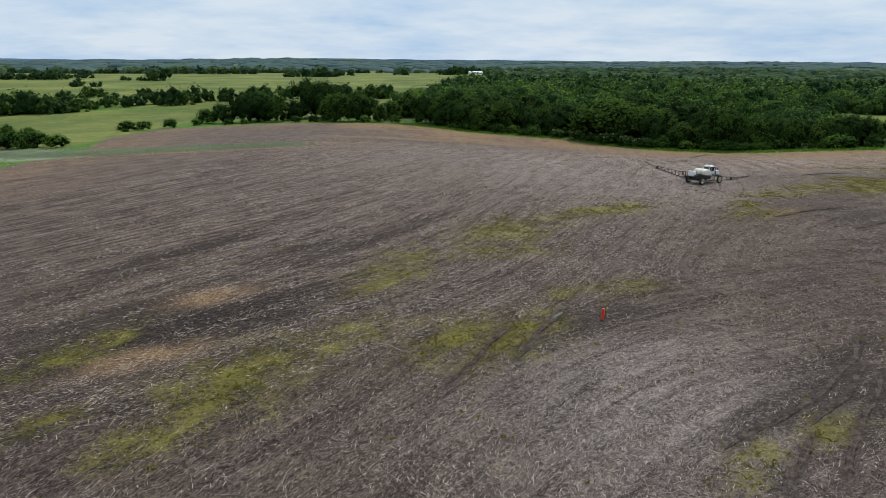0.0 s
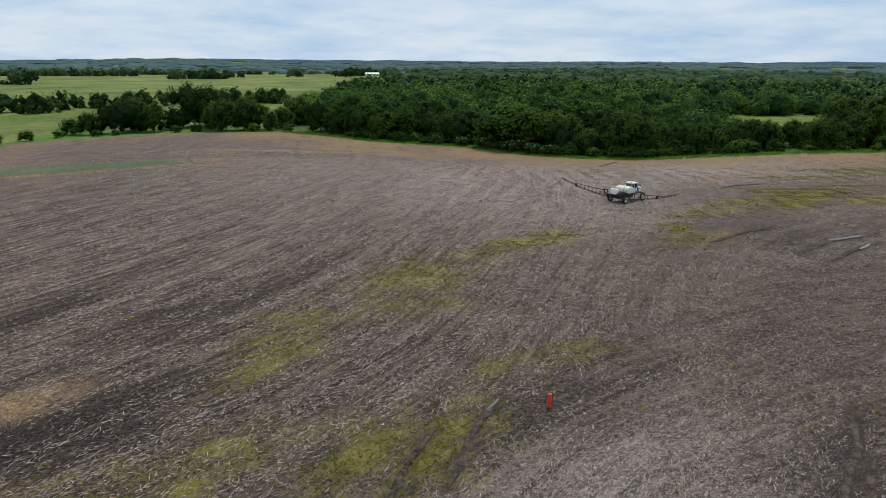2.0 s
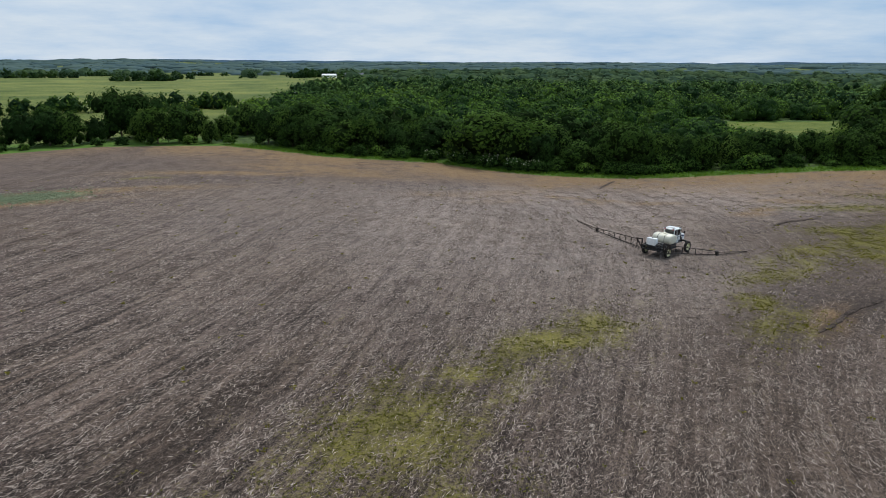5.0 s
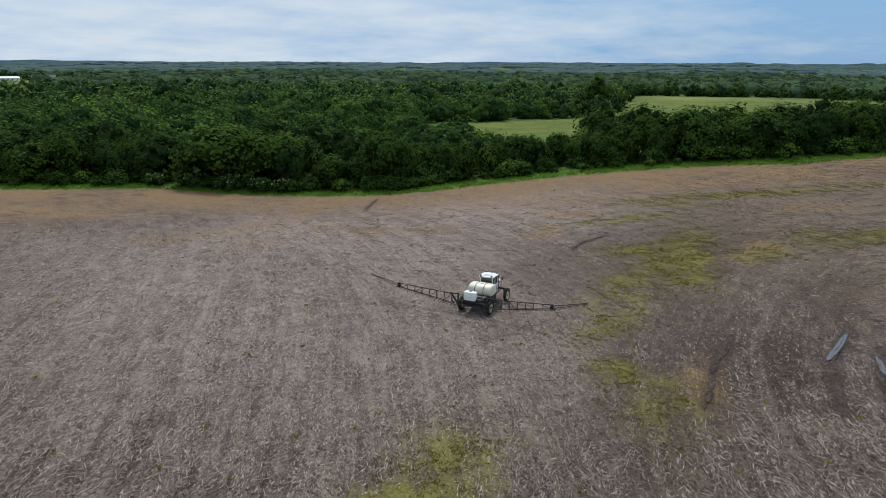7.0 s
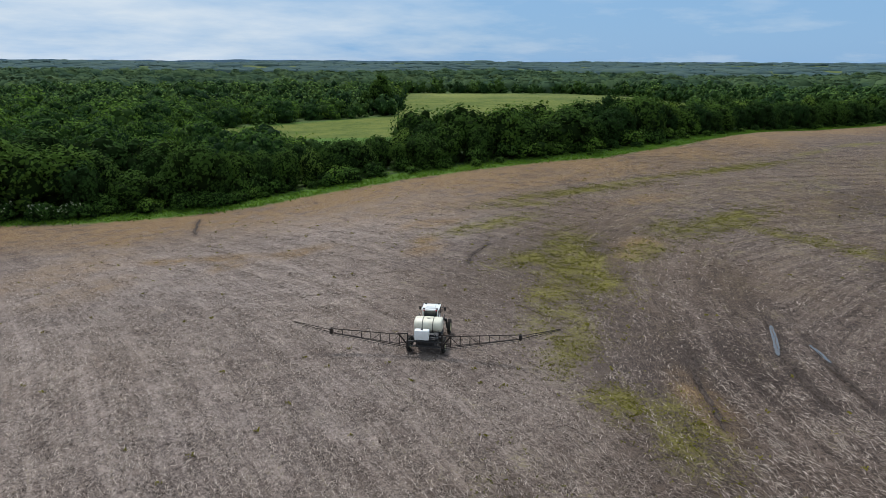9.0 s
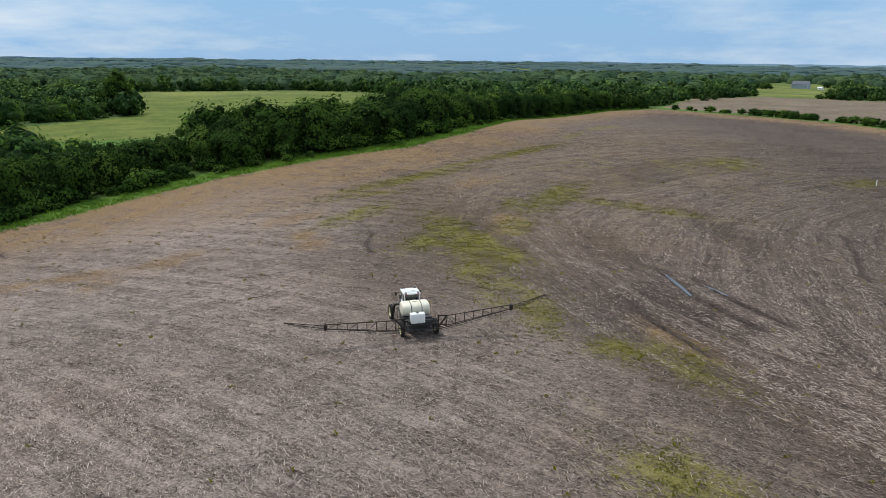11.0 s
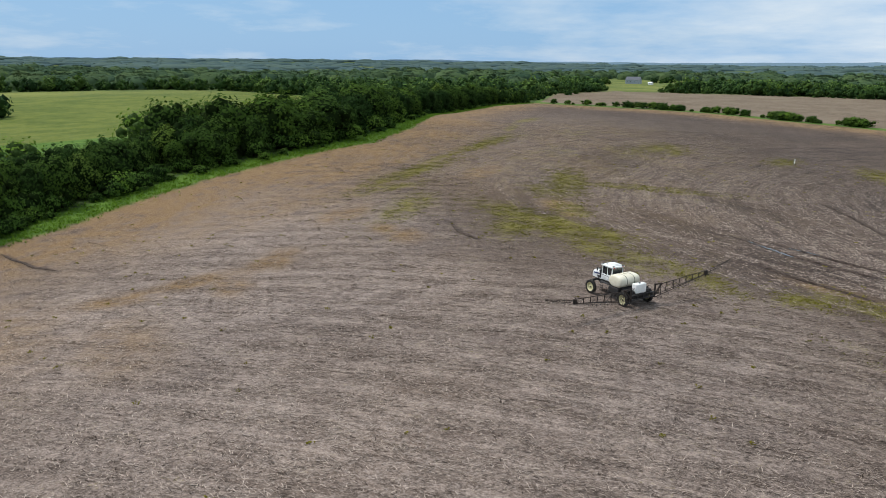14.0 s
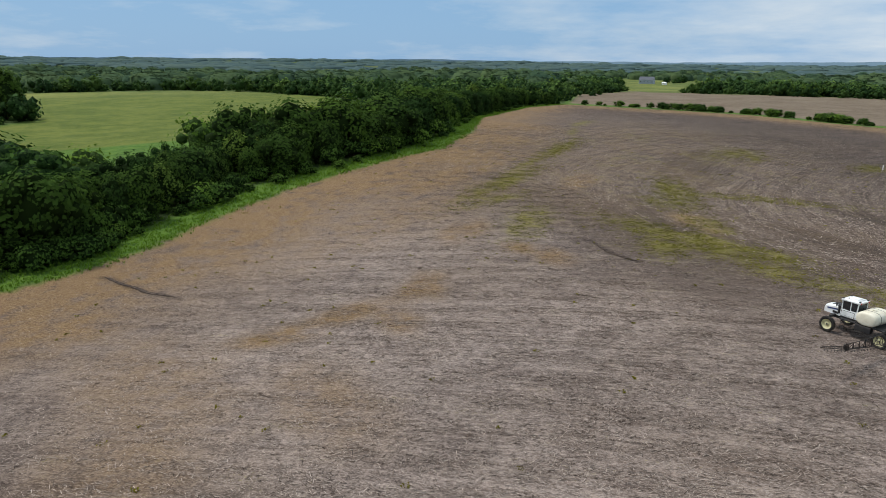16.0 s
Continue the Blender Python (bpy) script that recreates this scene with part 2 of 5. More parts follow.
def leaf_material(name, dark, light, var=0.55):
    n = Nodes(name)
    c = n.mix(n.ramp(n.island(), 0.0, 1.0, 0.30, 0.72), dark, light)
    own = n.math("FRACT", n.math("ADD", n.attr("tone"), n.rnd()))
    c = n.mix(n.ramp(own, 0.0, 0.5, var, 0.0), c, tuple(0.5 * (a + b) * k for a, b, k in zip(dark, light, (0.42, 0.55, 0.75))))
    c = n.mix(n.ramp(own, 0.5, 1.0, 0.0, var), c, tuple(b * k for b, k in zip(light, (1.55, 1.35, 0.95))))
    warm = n.ramp(n.noise(n.pos(), 0.022, 3), 0.45, 0.65, 0.0, 0.55)
    c = n.mix(warm, c, tuple(b * k for b, k in zip(light, (1.1, 1.02, 0.8))))
    m = n.done(c, 0.85, 0.0, 0.02)
    tr = n.t.nodes.new("ShaderNodeBsdfTranslucent")
    n.put(tr.inputs["Color"], c)
    mx = n.t.nodes.new("ShaderNodeMixShader")
    mx.inputs[0].default_value = 0.22
    n.t.links.new(n.b.outputs[0], mx.inputs[1])
    n.t.links.new(tr.outputs[0], mx.inputs[2])
    n.t.links.new(mx.outputs[0], n.out.inputs[0])
    return m


def worn(name, base, rough=0.5, metal=0.0, dirt=(0.20, 0.16, 0.12), amount=0.35, scale=3.0, spec=0.4):
    n = Nodes(name)
    p = n.local()
    a = n.noise(p, scale, 5, 0.6)
    b = n.noise(p, scale * 9, 3, 0.6)
    f = n.math("MULTIPLY", n.ramp(n.math("ADD", n.math("MULTIPLY", a, 0.7), n.math("MULTIPLY", b, 0.3)), 0.45, 0.7), amount)
    n.bump(b, 0.1, 0.01)
    return n.done(n.mix(f, base, dirt), n.ramp(a, 0.3, 0.7, rough * 0.8, min(1, rough * 1.3)), metal, spec)


GROUND = ground_material()
LEAF = leaf_material("broadleaf", (0.005, 0.013, 0.005), (0.052, 0.104, 0.021), 0.75)
LEAF_LIGHT = leaf_material("willow leaf", (0.022, 0.046, 0.010), (0.110, 0.180, 0.034), 0.6)
LEAF_BUSH = leaf_material("bush leaf", (0.010, 0.026, 0.008), (0.085, 0.165, 0.030), 0.7)
# Leaf colours go paler and bluer with distance: haze put into the colour.
LEAF_FAR_HAZE = leaf_material("far woodland leaf, tinted as haze", (0.040, 0.074, 0.042), (0.078, 0.126, 0.064), 0.5)
LEAF_MID = leaf_material("valley wood leaf", (0.012, 0.030, 0.009), (0.086, 0.165, 0.032), 0.9)
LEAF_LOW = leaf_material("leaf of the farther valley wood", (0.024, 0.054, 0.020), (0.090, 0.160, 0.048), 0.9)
LEAF_RIDGE_HAZE = leaf_material("ridge woodland leaf, tinted as haze", (0.072, 0.116, 0.118), (0.092, 0.142, 0.138), 0.25)
LEAF_GRASS = leaf_material("meadow grass blade", (0.045, 0.105, 0.011), (0.125, 0.230, 0.028))
LEAF_WEED = leaf_material("yellow weed leaf", (0.055, 0.060, 0.014), (0.215, 0.200, 0.030), 0.4)
# Dark crown hearts behind the leaves: inner shade put into their colour.
CROWN_SHADE = leaf_material("twigs and inner leaves darkened as shade", (0.012, 0.024, 0.007), (0.018, 0.034, 0.009), 0.2)


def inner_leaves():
    n = Nodes("leaf mass of the valley wood with shaded gaps")
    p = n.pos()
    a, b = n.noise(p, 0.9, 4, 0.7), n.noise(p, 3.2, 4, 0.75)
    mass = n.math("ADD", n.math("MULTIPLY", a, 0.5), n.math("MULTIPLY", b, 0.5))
    # Mottled darker than the leaf sprays: the crowns' shaded gaps, put into the colour.
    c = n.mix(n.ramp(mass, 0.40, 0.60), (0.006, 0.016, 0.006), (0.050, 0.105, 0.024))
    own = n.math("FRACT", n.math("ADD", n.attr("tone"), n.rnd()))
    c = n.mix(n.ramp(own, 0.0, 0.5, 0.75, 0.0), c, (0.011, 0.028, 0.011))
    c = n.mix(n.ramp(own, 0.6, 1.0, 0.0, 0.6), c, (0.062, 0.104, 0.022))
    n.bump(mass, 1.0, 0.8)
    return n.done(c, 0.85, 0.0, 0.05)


INNER_SHADE = inner_leaves()
BLOSSOM = leaf_material("white blossom", (0.35, 0.38, 0.25), (0.6, 0.62, 0.45), 0.1)
BARK = worn("bark", (0.11, 0.085, 0.06), 0.9, 0, (0.05, 0.04, 0.03), 0.7, 4, 0.1)
def straw_material():
    n = Nodes("dry straw with shadow-dark stalks")
    i = n.island()
    # Some stalks are near black, standing in for shadow gaps between the rest.
    c = n.mix(n.ramp(i, 0.12, 0.2), (0.030, 0.021, 0.016), (0.15, 0.112, 0.090))
    c = n.mix(n.ramp(i, 0.30, 1.0), c, (0.58, 0.485, 0.41))
    return n.done(c, 0.85, 0.0, 0.15)


STRAW = straw_material()
WHITE = worn("white paint", (0.78, 0.79, 0.78), 0.35, 0, (0.38, 0.34, 0.28), 0.25, 2.0)
CREAM = worn("translucent poly tank", (0.74, 0.70, 0.57), 0.4, 0, (0.50, 0.43, 0.28), 0.5, 1.2)
BLUE = worn("dark blue paint", (0.03, 0.05, 0.16), 0.35)
BLACK = worn("black frame paint", (0.018, 0.018, 0.02), 0.55, 0, (0.09, 0.075, 0.06), 0.5, 3)
BOOMSTEEL = worn("dark rusted boom steel", (0.022, 0.018, 0.016), 0.65, 0.2, (0.075, 0.045, 0.028), 0.7, 2)
RUBBER = worn("tyre rubber", (0.016, 0.016, 0.016), 0.85, 0, (0.12, 0.10, 0.08), 0.6, 3, 0.2)
RIM = worn("yellowed wheel rim", (0.55, 0.52, 0.30), 0.5, 0, (0.25, 0.2, 0.12), 0.5, 4)
GLASS = worn("tinted cab glass", (0.012, 0.016, 0.02), 0.06, 0, (0.05, 0.05, 0.05), 0.3, 2, 0.8)
RED = worn("orange red plastic", (0.75, 0.055, 0.02), 0.45, 0, (0.4, 0.05, 0.03), 0.4, 3)
LENS = worn("red lamp lens", (0.5, 0.02, 0.02), 0.2)
YELLOW = worn("yellow flag", (0.7, 0.55, 0.04), 0.6)
ROOF_GREY = worn("grey shingle roof", (0.10, 0.11, 0.13), 0.8, 0, (0.05, 0.05, 0.06), 0.5, 0.6)
SIDING = worn("white siding", (0.75, 0.76, 0.76), 0.6, 0, (0.5, 0.5, 0.48), 0.3, 0.4)
SIDING_GREY = worn("grey siding", (0.33, 0.37, 0.42), 0.6, 0, (0.25, 0.27, 0.3), 0.3, 0.4)


def water_material():
    n = Nodes("puddle water")
    n.bump(n.noise(n.pos(), 1.5, 2), 0.05, 0.02)
    return n.done((0.10, 0.085, 0.07), 0.05, 0.0, 0.9)


WATER = water_material()


# ---- plan ----
def ellipse(X, Y, x, y, rx, ry, ang):
    c, s = math.cos(radians(ang)), math.sin(radians(ang))
    dx, dy = X - x, Y - y
    return np.exp(-1.2 * (((dx * c + dy * s) / rx) ** 2 + ((dy * c - dx * s) / ry) ** 2) ** 1.3)


def inside(poly, X, Y):
    """Signed distance to a polygon, positive inside."""
    X, Y = np.asarray(X, float), np.asarray(Y, float)
    d = np.full(X.shape, 1e9)
    odd = np.zeros(X.shape, bool)
    for (x0, y0), (x1, y1) in zip(poly, poly[1:] + poly[:1]):
        ex, ey = x1 - x0, y1 - y0
        k = np.clip(((X - x0) * ex + (Y - y0) * ey) / (ex * ex + ey * ey), 0, 1)
        d = np.minimum(d, np.hypot(X - x0 - k * ex, Y - y0 - k * ey))
        cross = (y0 > Y) != (y1 > Y)
        with np.errstate(divide="ignore", invalid="ignore"):
            odd ^= cross & (X < (x1 - x0) * (Y - y0) / (ey if ey else 1e-9) + x0)
    return np.where(odd, d, -d)


def from_line(line, X, Y):
    X, Y = np.asarray(X, float), np.asarray(Y, float)
    d = np.full(X.shape, 1e9)
    for (x0, y0), (x1, y1) in zip(line, line[1:]):
        ex, ey = x1 - x0, y1 - y0
        k = np.clip(((X - x0) * ex + (Y - y0) * ey) / (ex * ex + ey * ey), 0, 1)
        d = np.minimum(d, np.hypot(X - x0 - k * ex, Y - y0 - k * ey))
    return d


def wave(X, Y, s, seed):
    """Smooth rolling, in -1..1, with bumps about s metres long."""
    r = np.random.RandomState(seed)
    z = np.zeros_like(np.asarray(X, float))
    for _ in range(7):
        a, k, p = r.uniform(0, 6.283), r.uniform(0.6, 1.5) * 6.283 / s, r.uniform(0, 6.283)
        z += np.sin(k * (np.cos(a) * X + np.sin(a) * Y) + p)
    return z / 4.5


WOOD_EDGE = [(-24, 313), (9, 284), (46, 274), (60, 258), (76, 244), (95, 230), (117, 223), (136, 214), (160, 199), (187, 180), (230, 171), (308, 164), (388, 149), (450, 128), (486, 97)]
FENCE = [(486, 97), (430, 37), (395, 6), (335, -14), (300, -32), (200, -90), (60, -170)]
WEST = [(-170, -170), (-112, 60), (-108, 166), (-106, 202), (-121, 246), (-122, 295), (-97, 306), (-68, 320)]
FIELD = WEST + WOOD_EDGE + FENCE[1:]
HAY = [(178, 384), (262, 372), (322, 372), (345, 400), (560, 575), (655, 445), (642, 370), (575, 285), (420, 225), (300, 222), (235, 245), (205, 290), (174, 345)]
GLADE = [(222, 505), (258, 468), (292, 488), (252, 532)]
FIELD2 = [(500, 92), (440, 24), (400, -4), (338, -24), (300, -44), (190, -110), (560, -330), (662, -235), (694, -103), (708, -50), (735, -15), (640, 60)]
FARM_LAWN = [(740, -15), (715, -55), (900, -190), (1300, -290), (1330, -120), (1000, -40)]
LEFT_HAY = [(-118, 240), (-127, 290), (-122, 335), (-152, 417), (-200, 413), (-300, 352), (-420, 240), (-300, 120), (-118, 120)]
PASTURE = [(-26, 345), (-8, 470), (-4, 640), (40, 820), (90, 980), (135, 1130), (140, 1260), (60, 1700), (-300, 1750), (-900, 1500), (-1000, 620), (-700, 430), (-420, 440), (-260, 455), (-160, 425), (-126, 345), (-110, 340)]
STRIP = [(-132, 200), (-112, 188), (-84, 189.5), (-64, 190), (-44, 196)]
ROW_C, ROW_S, ROW_W = (121.0, 38.0), (81.0, -22.0), (-200.0, 240.0)       # the drilled rows run round these points, east, south and west of the grassy hollow


def rows_at(X, Y):
    """Metres across and along the drilled rows, and their direction."""
    X, Y = np.asarray(X, float), np.asarray(Y, float)
    wob = 2.5 * wave(X, Y, 40, 52)
    south = -(X - 20) * 0.515 + (Y - 75) * 0.857 + wob < 0
    east = (X > 20) & (Y + wob < np.interp(X, (20, 40, 57, 90, 140, 300), (75, 105, 122, 142, 160, 240))) | (X > 150)
    pick = np.where(south, 0, np.where(east, 1, 2))
    at = np.array([ROW_S, ROW_C, ROW_W])[pick]
    dx, dy = X - at[..., 0], Y - at[..., 1]
    a = np.arctan2(dy, dx)
    along_row = a * np.array([90.0, 90.0, 250.0])[pick]
    return np.hypot(dx, dy) + 3.0 * wave(X, Y, 90, 53) + 0.15 * wave(X, Y, 14, 54), along_row, a + math.pi / 2


WEEDS = [(140, 166, 26, 4, -27), (190, 147, 28, 3.5, -22), (130, 132, 22, 5, -10), (-33, 222, 6, 2, 10), (-17, 54, 9.7, 4.1, 59), (-19, 48, 3.8, 2.9, 80), (1, 62, 7.6, 3.7, 45), (6, 62, 8.7, 3, 52), (23, 111, 14.1, 3, 34), (-30, 46, 3.6, 1.5, 55),
         (7, 100, 10.4, 3.9, 57), (10, 101, 8.3, 2.5, 38), (30, 114, 7.1, 3, 40), (90, 142, 22.2, 5.8, 30), (29, 47, 4, 1.4, 43), (89, 145, 10.6, 5.2, -27), (82, 134, 6.8, 3.4, -1), (60, 127, 7.9, 3, 17),
         (52, 120, 3.1, 1.8, 14), (52, 118, 3.8, 2.1, -171), (83, 136, 9, 3.4, -123)]
WEEDS_THIN = [(171, 39, 16, 6, -20), (205, 90, 18, 8, -40), (128, 117, 22, 5, 80), (270, 125, 26, 4, -22), (101, 137, 8, 3.5, 0), (129, 172, 14, 2.5, -22), (163, 159, 16, 2.5, -22), (200, 144, 20, 2.5, -25), (236, 135, 16, 2.5, -15), (199, 86, 13, 4, -30),
              (173, 38, 14, 5, -20), (120, 139, 9, 4, 0), (104, 165, 16, 5, -15), (190, 57, 12, 5, -40), (-6, 83, 12.1, 5.8, 70), (-10, 62, 8.3, 4.6, 50), (11, 97, 10.5, 4.6, 42), (-34, 58, 8.2, 3.4, 63), (-22, 43, 5, 3.4, 40), (16, 76, 3.6, 2.3, 25),
              (21, 42, 4.9, 2.3, 47), (-6, 85, 4.6, 2.8, 24), (-9, 75, 4, 3.4, 42), (13, 74, 3.9, 2.3, 46), (10, 69, 2.2, 1.8, 42), (21, 77, 5.7, 3.4, 26), (50, 113, 8.4, 3.4, 45), (7, 90, 10.9, 4.6, 10), (51, 112, 7.1, 3.4, 17), (118, 137, 5.8, 3.4, -7),
              (101, 136, 8.2, 4.6, -7), (121, 170, 13.3, 3.4, -49), (72, 135, 16.3, 4.6, 22)]
TANS = [(105, 138, 6, 3.5, -10), (83, 164, 5, 3, 15), (72, 182, 7, 2.5, -20), (64, 190, 7, 3, -50), (60, 183, 2.5, 2, 0), (58, 197, 3, 6, 20), (150, 176, 40, 7, -28), (67, 228, 14, 8, 40), (-26, 72, 5, 2, 30), (-27, 57, 6, 2.5, 30), (101, 137, 7, 2.5, 5), (61, 184, 5, 2.5, 20), (59, 196, 3, 5, 0), (66, 222, 8, 6, 30), (88, 168, 4, 2.5, 20), (-26, 73, 5, 2.5, 30), (73, 181, 6, 2, 10), (-40, 200, 30, 5, 15), (-60, 185, 30, 4, 12), (8, 250, 30, 14, -20),
        (100, 176, 8, 4, -20), (57, 113, 6, 2, 40), (-15, 235, 25, 6, 5), (140, 150, 12, 4, -20)]
BARES = [(-32, 69, 12.8, 3.5, 45), (-21, 88, 9.1, 3.5, 39), (31, 54, 15.8, 3, 42), (14, 65, 6.0, 3, 35), (27, 75, 4.7, 4, 20), (84, 145, 40, 14, 12), (60, 118, 22, 8, 30), (17, 67, 8, 4, 30), (-30, 62, 22, 6, 40), (36, 50, 7, 4, 40), (40, 44, 10, 4, 40), (20, 66, 7, 3, 30), (-24, 66, 20, 4, 40), (-10, 96, 20, 3, 55), (90, 120, 16, 5, 20), (70, 112, 10, 5, 25), (110, 100, 14, 6, 20), (-35, 90, 20, 4, 60), (170, 115, 30, 8, -20)]
PALES = [(19, 82, 6, 2.5, 30), (30, 77, 7, 4, 20), (262, 124, 7, 3, 0), (-22, 186, 14, 1.2, 40), (20, 62, 14, 4, 40), (205, 70, 14, 3, -50), (-10, 128, 12, 2, 57), (16, 70, 5, .5, 10)]
RUTS = [[(12.4, 68.9), (10.3, 65.9), (8.5, 62.3), (6.4, 57.5)], [(6.5, 65.3), (4.3, 61.1), (2.0, 56.2), (0.0, 52.3)], [(38, 58), (33, 52), (28, 47.5)],
        [(84, 114), (72, 109.6), (63, 104)], [(80, 109), (73, 105.5), (66, 101)], [(67, 117), (63, 116), (53, 110)], [(79, 153), (84, 156), (91, 157)],
        [(86, 229), (82, 224), (78, 219), (75, 214)], [(122, 80), (108, 82), (90, 86)],
        [(41.6, 65.0), (37.3, 58.8), (29.9, 51.2), (23.9, 46.9), (19.7, 43.8)], [(38.9, 56.5), (34.1, 50.5), (29.5, 44.8), (26.2, 39.5)], [(27.4, 46.2), (23.9, 41.7), (22.0, 38.7)]]
# lighter wheel marks, only pressed into the residue
TRACKS = [[(65.4, 115.3), (60.1, 112.4), (55.6, 110.0), (48.5, 106.2)], [(86.1, 157.9), (101.2, 163.1), (107.2, 160.1)], [(84.7, 151.6), (95.3, 157.2), (104.8, 157.2)]]


KNOLL_X, KNOLL_Y = (-60, 0, 60, 120, 200, 280), (40, 110, 170, 230)
KNOLLS = [0.30, 0.23, 1.49, 1.72, 0.36, 0.65, 2.66, 0.57, -0.45, 0.81, 1.57, -4.83, -1.18, 0.39, 2.32, -1.00, -1.09, 0.19, 1.71, 2.69, 0.75, 3.07, 2.13, 0.56]


def height(X, Y):
    X, Y = np.asarray(X, float), np.asarray(Y, float)
    z = np.full(X.shape, -1.42)
    k = 0
    for cx in KNOLL_X:
        for cy in KNOLL_Y:
            z = z + KNOLLS[k] * np.exp(-((X - cx) ** 2 + (Y - cy) ** 2) / (2 * 55.0 ** 2))
            k += 1
    far = np.hypot(X - 60, Y - 150)
    w = np.clip((far - 330) / 900, 0, 1)
    z = z + w * (5.0 * wave(X, Y, 700, 5) - 3.0)
    w2 = np.clip((far - 1300) / 3000, 0, 1)
    z = z + w2 * (16.0 + 12.0 * wave(X, Y, 2400, 9))
    # the pasture hills beyond the west corner, and the hollow before them
    z = z + 9.0 * np.exp(-((X + 420) / 420) ** 2 - ((Y - 1050) / 380) ** 2) - 3.0 * np.exp(-((X + 210) / 130) ** 2 - ((Y - 330) / 120) ** 2)
    z = z + 7.0 * np.exp(-((X - 50) / 150) ** 2 - ((Y - 1080) / 200) ** 2)
    return z


def height1(x, y):
    return float(height(np.array([x]), np.array([y]))[0])


def is_wood(X, Y, margin=0.0):
    """Where woodland stands beyond the field: 0..1."""
    X, Y = np.asarray(X, float), np.asarray(Y, float)
    north = from_side(X, Y)
    w = np.ones_like(X)
    for poly in (FIELD, HAY, GLADE, FIELD2, FARM_LAWN, LEFT_HAY):
        w = w * (inside(poly, X, Y) < -(margin if poly is FIELD else min(margin, 4.0)))
    strip = (inside(FIELD, X, Y) > -130) & (inside(HAY, X, Y) > -42) & (inside(HAY, X, Y) < 0) & (Y < 350) & (X > 128)
    return w * north * ~strip


def from_side(X, Y):
    far = np.hypot(X - 60, Y - 150)
    past = inside(PASTURE, X, Y) > 0
    n = wave(X, Y, 260, 21)
    n2 = wave(X, Y, 900, 33)
    w = np.where(past, (far > 1150) & (n + 0.35 * wave(X, Y, 90, 4) > 0.75), True)
    left = (X < -30) & (Y < 620)
    w = np.where(left & ~past, False, w)
    w = np.where((far > 420) & ~past & ~left, n > -1.0, w)
    w = np.where(far > 1500, n + 0.9 * n2 > -0.2, w)
    return w.astype(float)


# ---- mesh helpers ----
def mesh_arrays(name, verts, faces, mats, index=None, smooth=False):
    me = bpy.data.meshes.new(name)
    verts, faces = np.asarray(verts, np.float32), np.asarray(faces, np.int32)
    k = faces.shape[1]
    me.vertices.add(len(verts))
    me.vertices.foreach_set("co", verts.ravel())
    me.loops.add(faces.size)
    me.loops.foreach_set("vertex_index", faces.ravel())
    me.polygons.add(len(faces))
    me.polygons.foreach_set("loop_start", np.arange(0, faces.size, k, dtype=np.int32))
    me.polygons.foreach_set("loop_total", np.full(len(faces), k, np.int32))
    for m in mats:
        me.materials.append(m)
    if index is not None:
        me.polygons.foreach_set("material_index", np.asarray(index, np.int32))
    me.polygons.foreach_set("use_smooth", np.full(len(faces), smooth))
    me.update(calc_edges=True)
    me.validate()
    return me


def part(name, bm, material, parent, label="", smooth=False):
    me = bpy.data.meshes.new(name)
    bmesh.ops.recalc_face_normals(bm, faces=bm.faces)
    bm.to_mesh(me)
    bm.free()
    for p in me.polygons:
        p.use_smooth = smooth
    me.materials.append(material)
    ob = new(name, me)
    ob.parent = parent
    return tagged(ob, label)


def bm_box(size, at=(0, 0, 0), bevel=0.02, rot=None, taper=None):
    bm = bmesh.new()
    bmesh.ops.create_cube(bm, size=1.0)
    for v in bm.verts:
        v.co = Vector((v.co.x * size[0], v.co.y * size[1], v.co.z * size[2]))
        if taper and v.co.z > 0:
            v.co.x, v.co.y = v.co.x * taper[0], v.co.y * taper[1]
    if bevel:
        bmesh.ops.bevel(bm, geom=bm.edges[:], offset=bevel, segments=2, affect="EDGES", profile=0.6)
    m = Matrix.Translation(at)
    if rot:
        m = m @ Euler([radians(a) for a in rot]).to_matrix().to_4x4()
    bm.transform(m)
    return bm


def bm_tube(a, b, r, seg=6, r2=None):
    a, b = Vector(a), Vector(b)
    bm = bmesh.new()
    bmesh.ops.create_cone(bm, cap_ends=True, segments=seg, radius1=r, radius2=r if r2 is None else r2, depth=(b - a).length)
    bm.transform(Matrix.Translation((a + b) / 2) @ (b - a).to_track_quat("Z", "Y").to_matrix().to_4x4())
    return bm


def bm_join(bms):
    out = bmesh.new()
    for b in bms:
        me = bpy.data.meshes.new("tmp")
        b.to_mesh(me)
        b.free()
        out.from_mesh(me)
        bpy.data.meshes.remove(me)
    return out


def bm_lathe(profile, seg=24):
    """Turned about the y axis: profile of (radius, y)."""
    bm = bmesh.new()
    rings = []
    for r, y in profile:
        rings.append([bm.verts.new((r * math.cos(6.2832 * i / seg), y, r * math.sin(6.2832 * i / seg))) for i in range(seg)])
    for p, q in zip(rings, rings[1:]):
        for i in range(seg):
            bm.faces.new((p[i], p[(i + 1) % seg], q[(i + 1) % seg], q[i]))
    return bm


# ---- the ground, one sheet to the horizon ----
def spaced(bounds):
    """Grid lines: (from, to, step) stretches, with growing steps to the horizon on both ends."""
    lines = [np.arange(a, b, s) for a, b, s in bounds]
    mid = np.concatenate(lines)
    out, s, x = [], bounds[-1][2], bounds[-1][1]
    while x < 4900:
        out.append(x)
        s *= 1.11
        x += s
    low, s, x = [], bounds[0][2], bounds[0][0]
    while x > -4900:
        s *= 1.16
        x -= s
        low.append(x)
    return np.concatenate([low[::-1], mid, out])


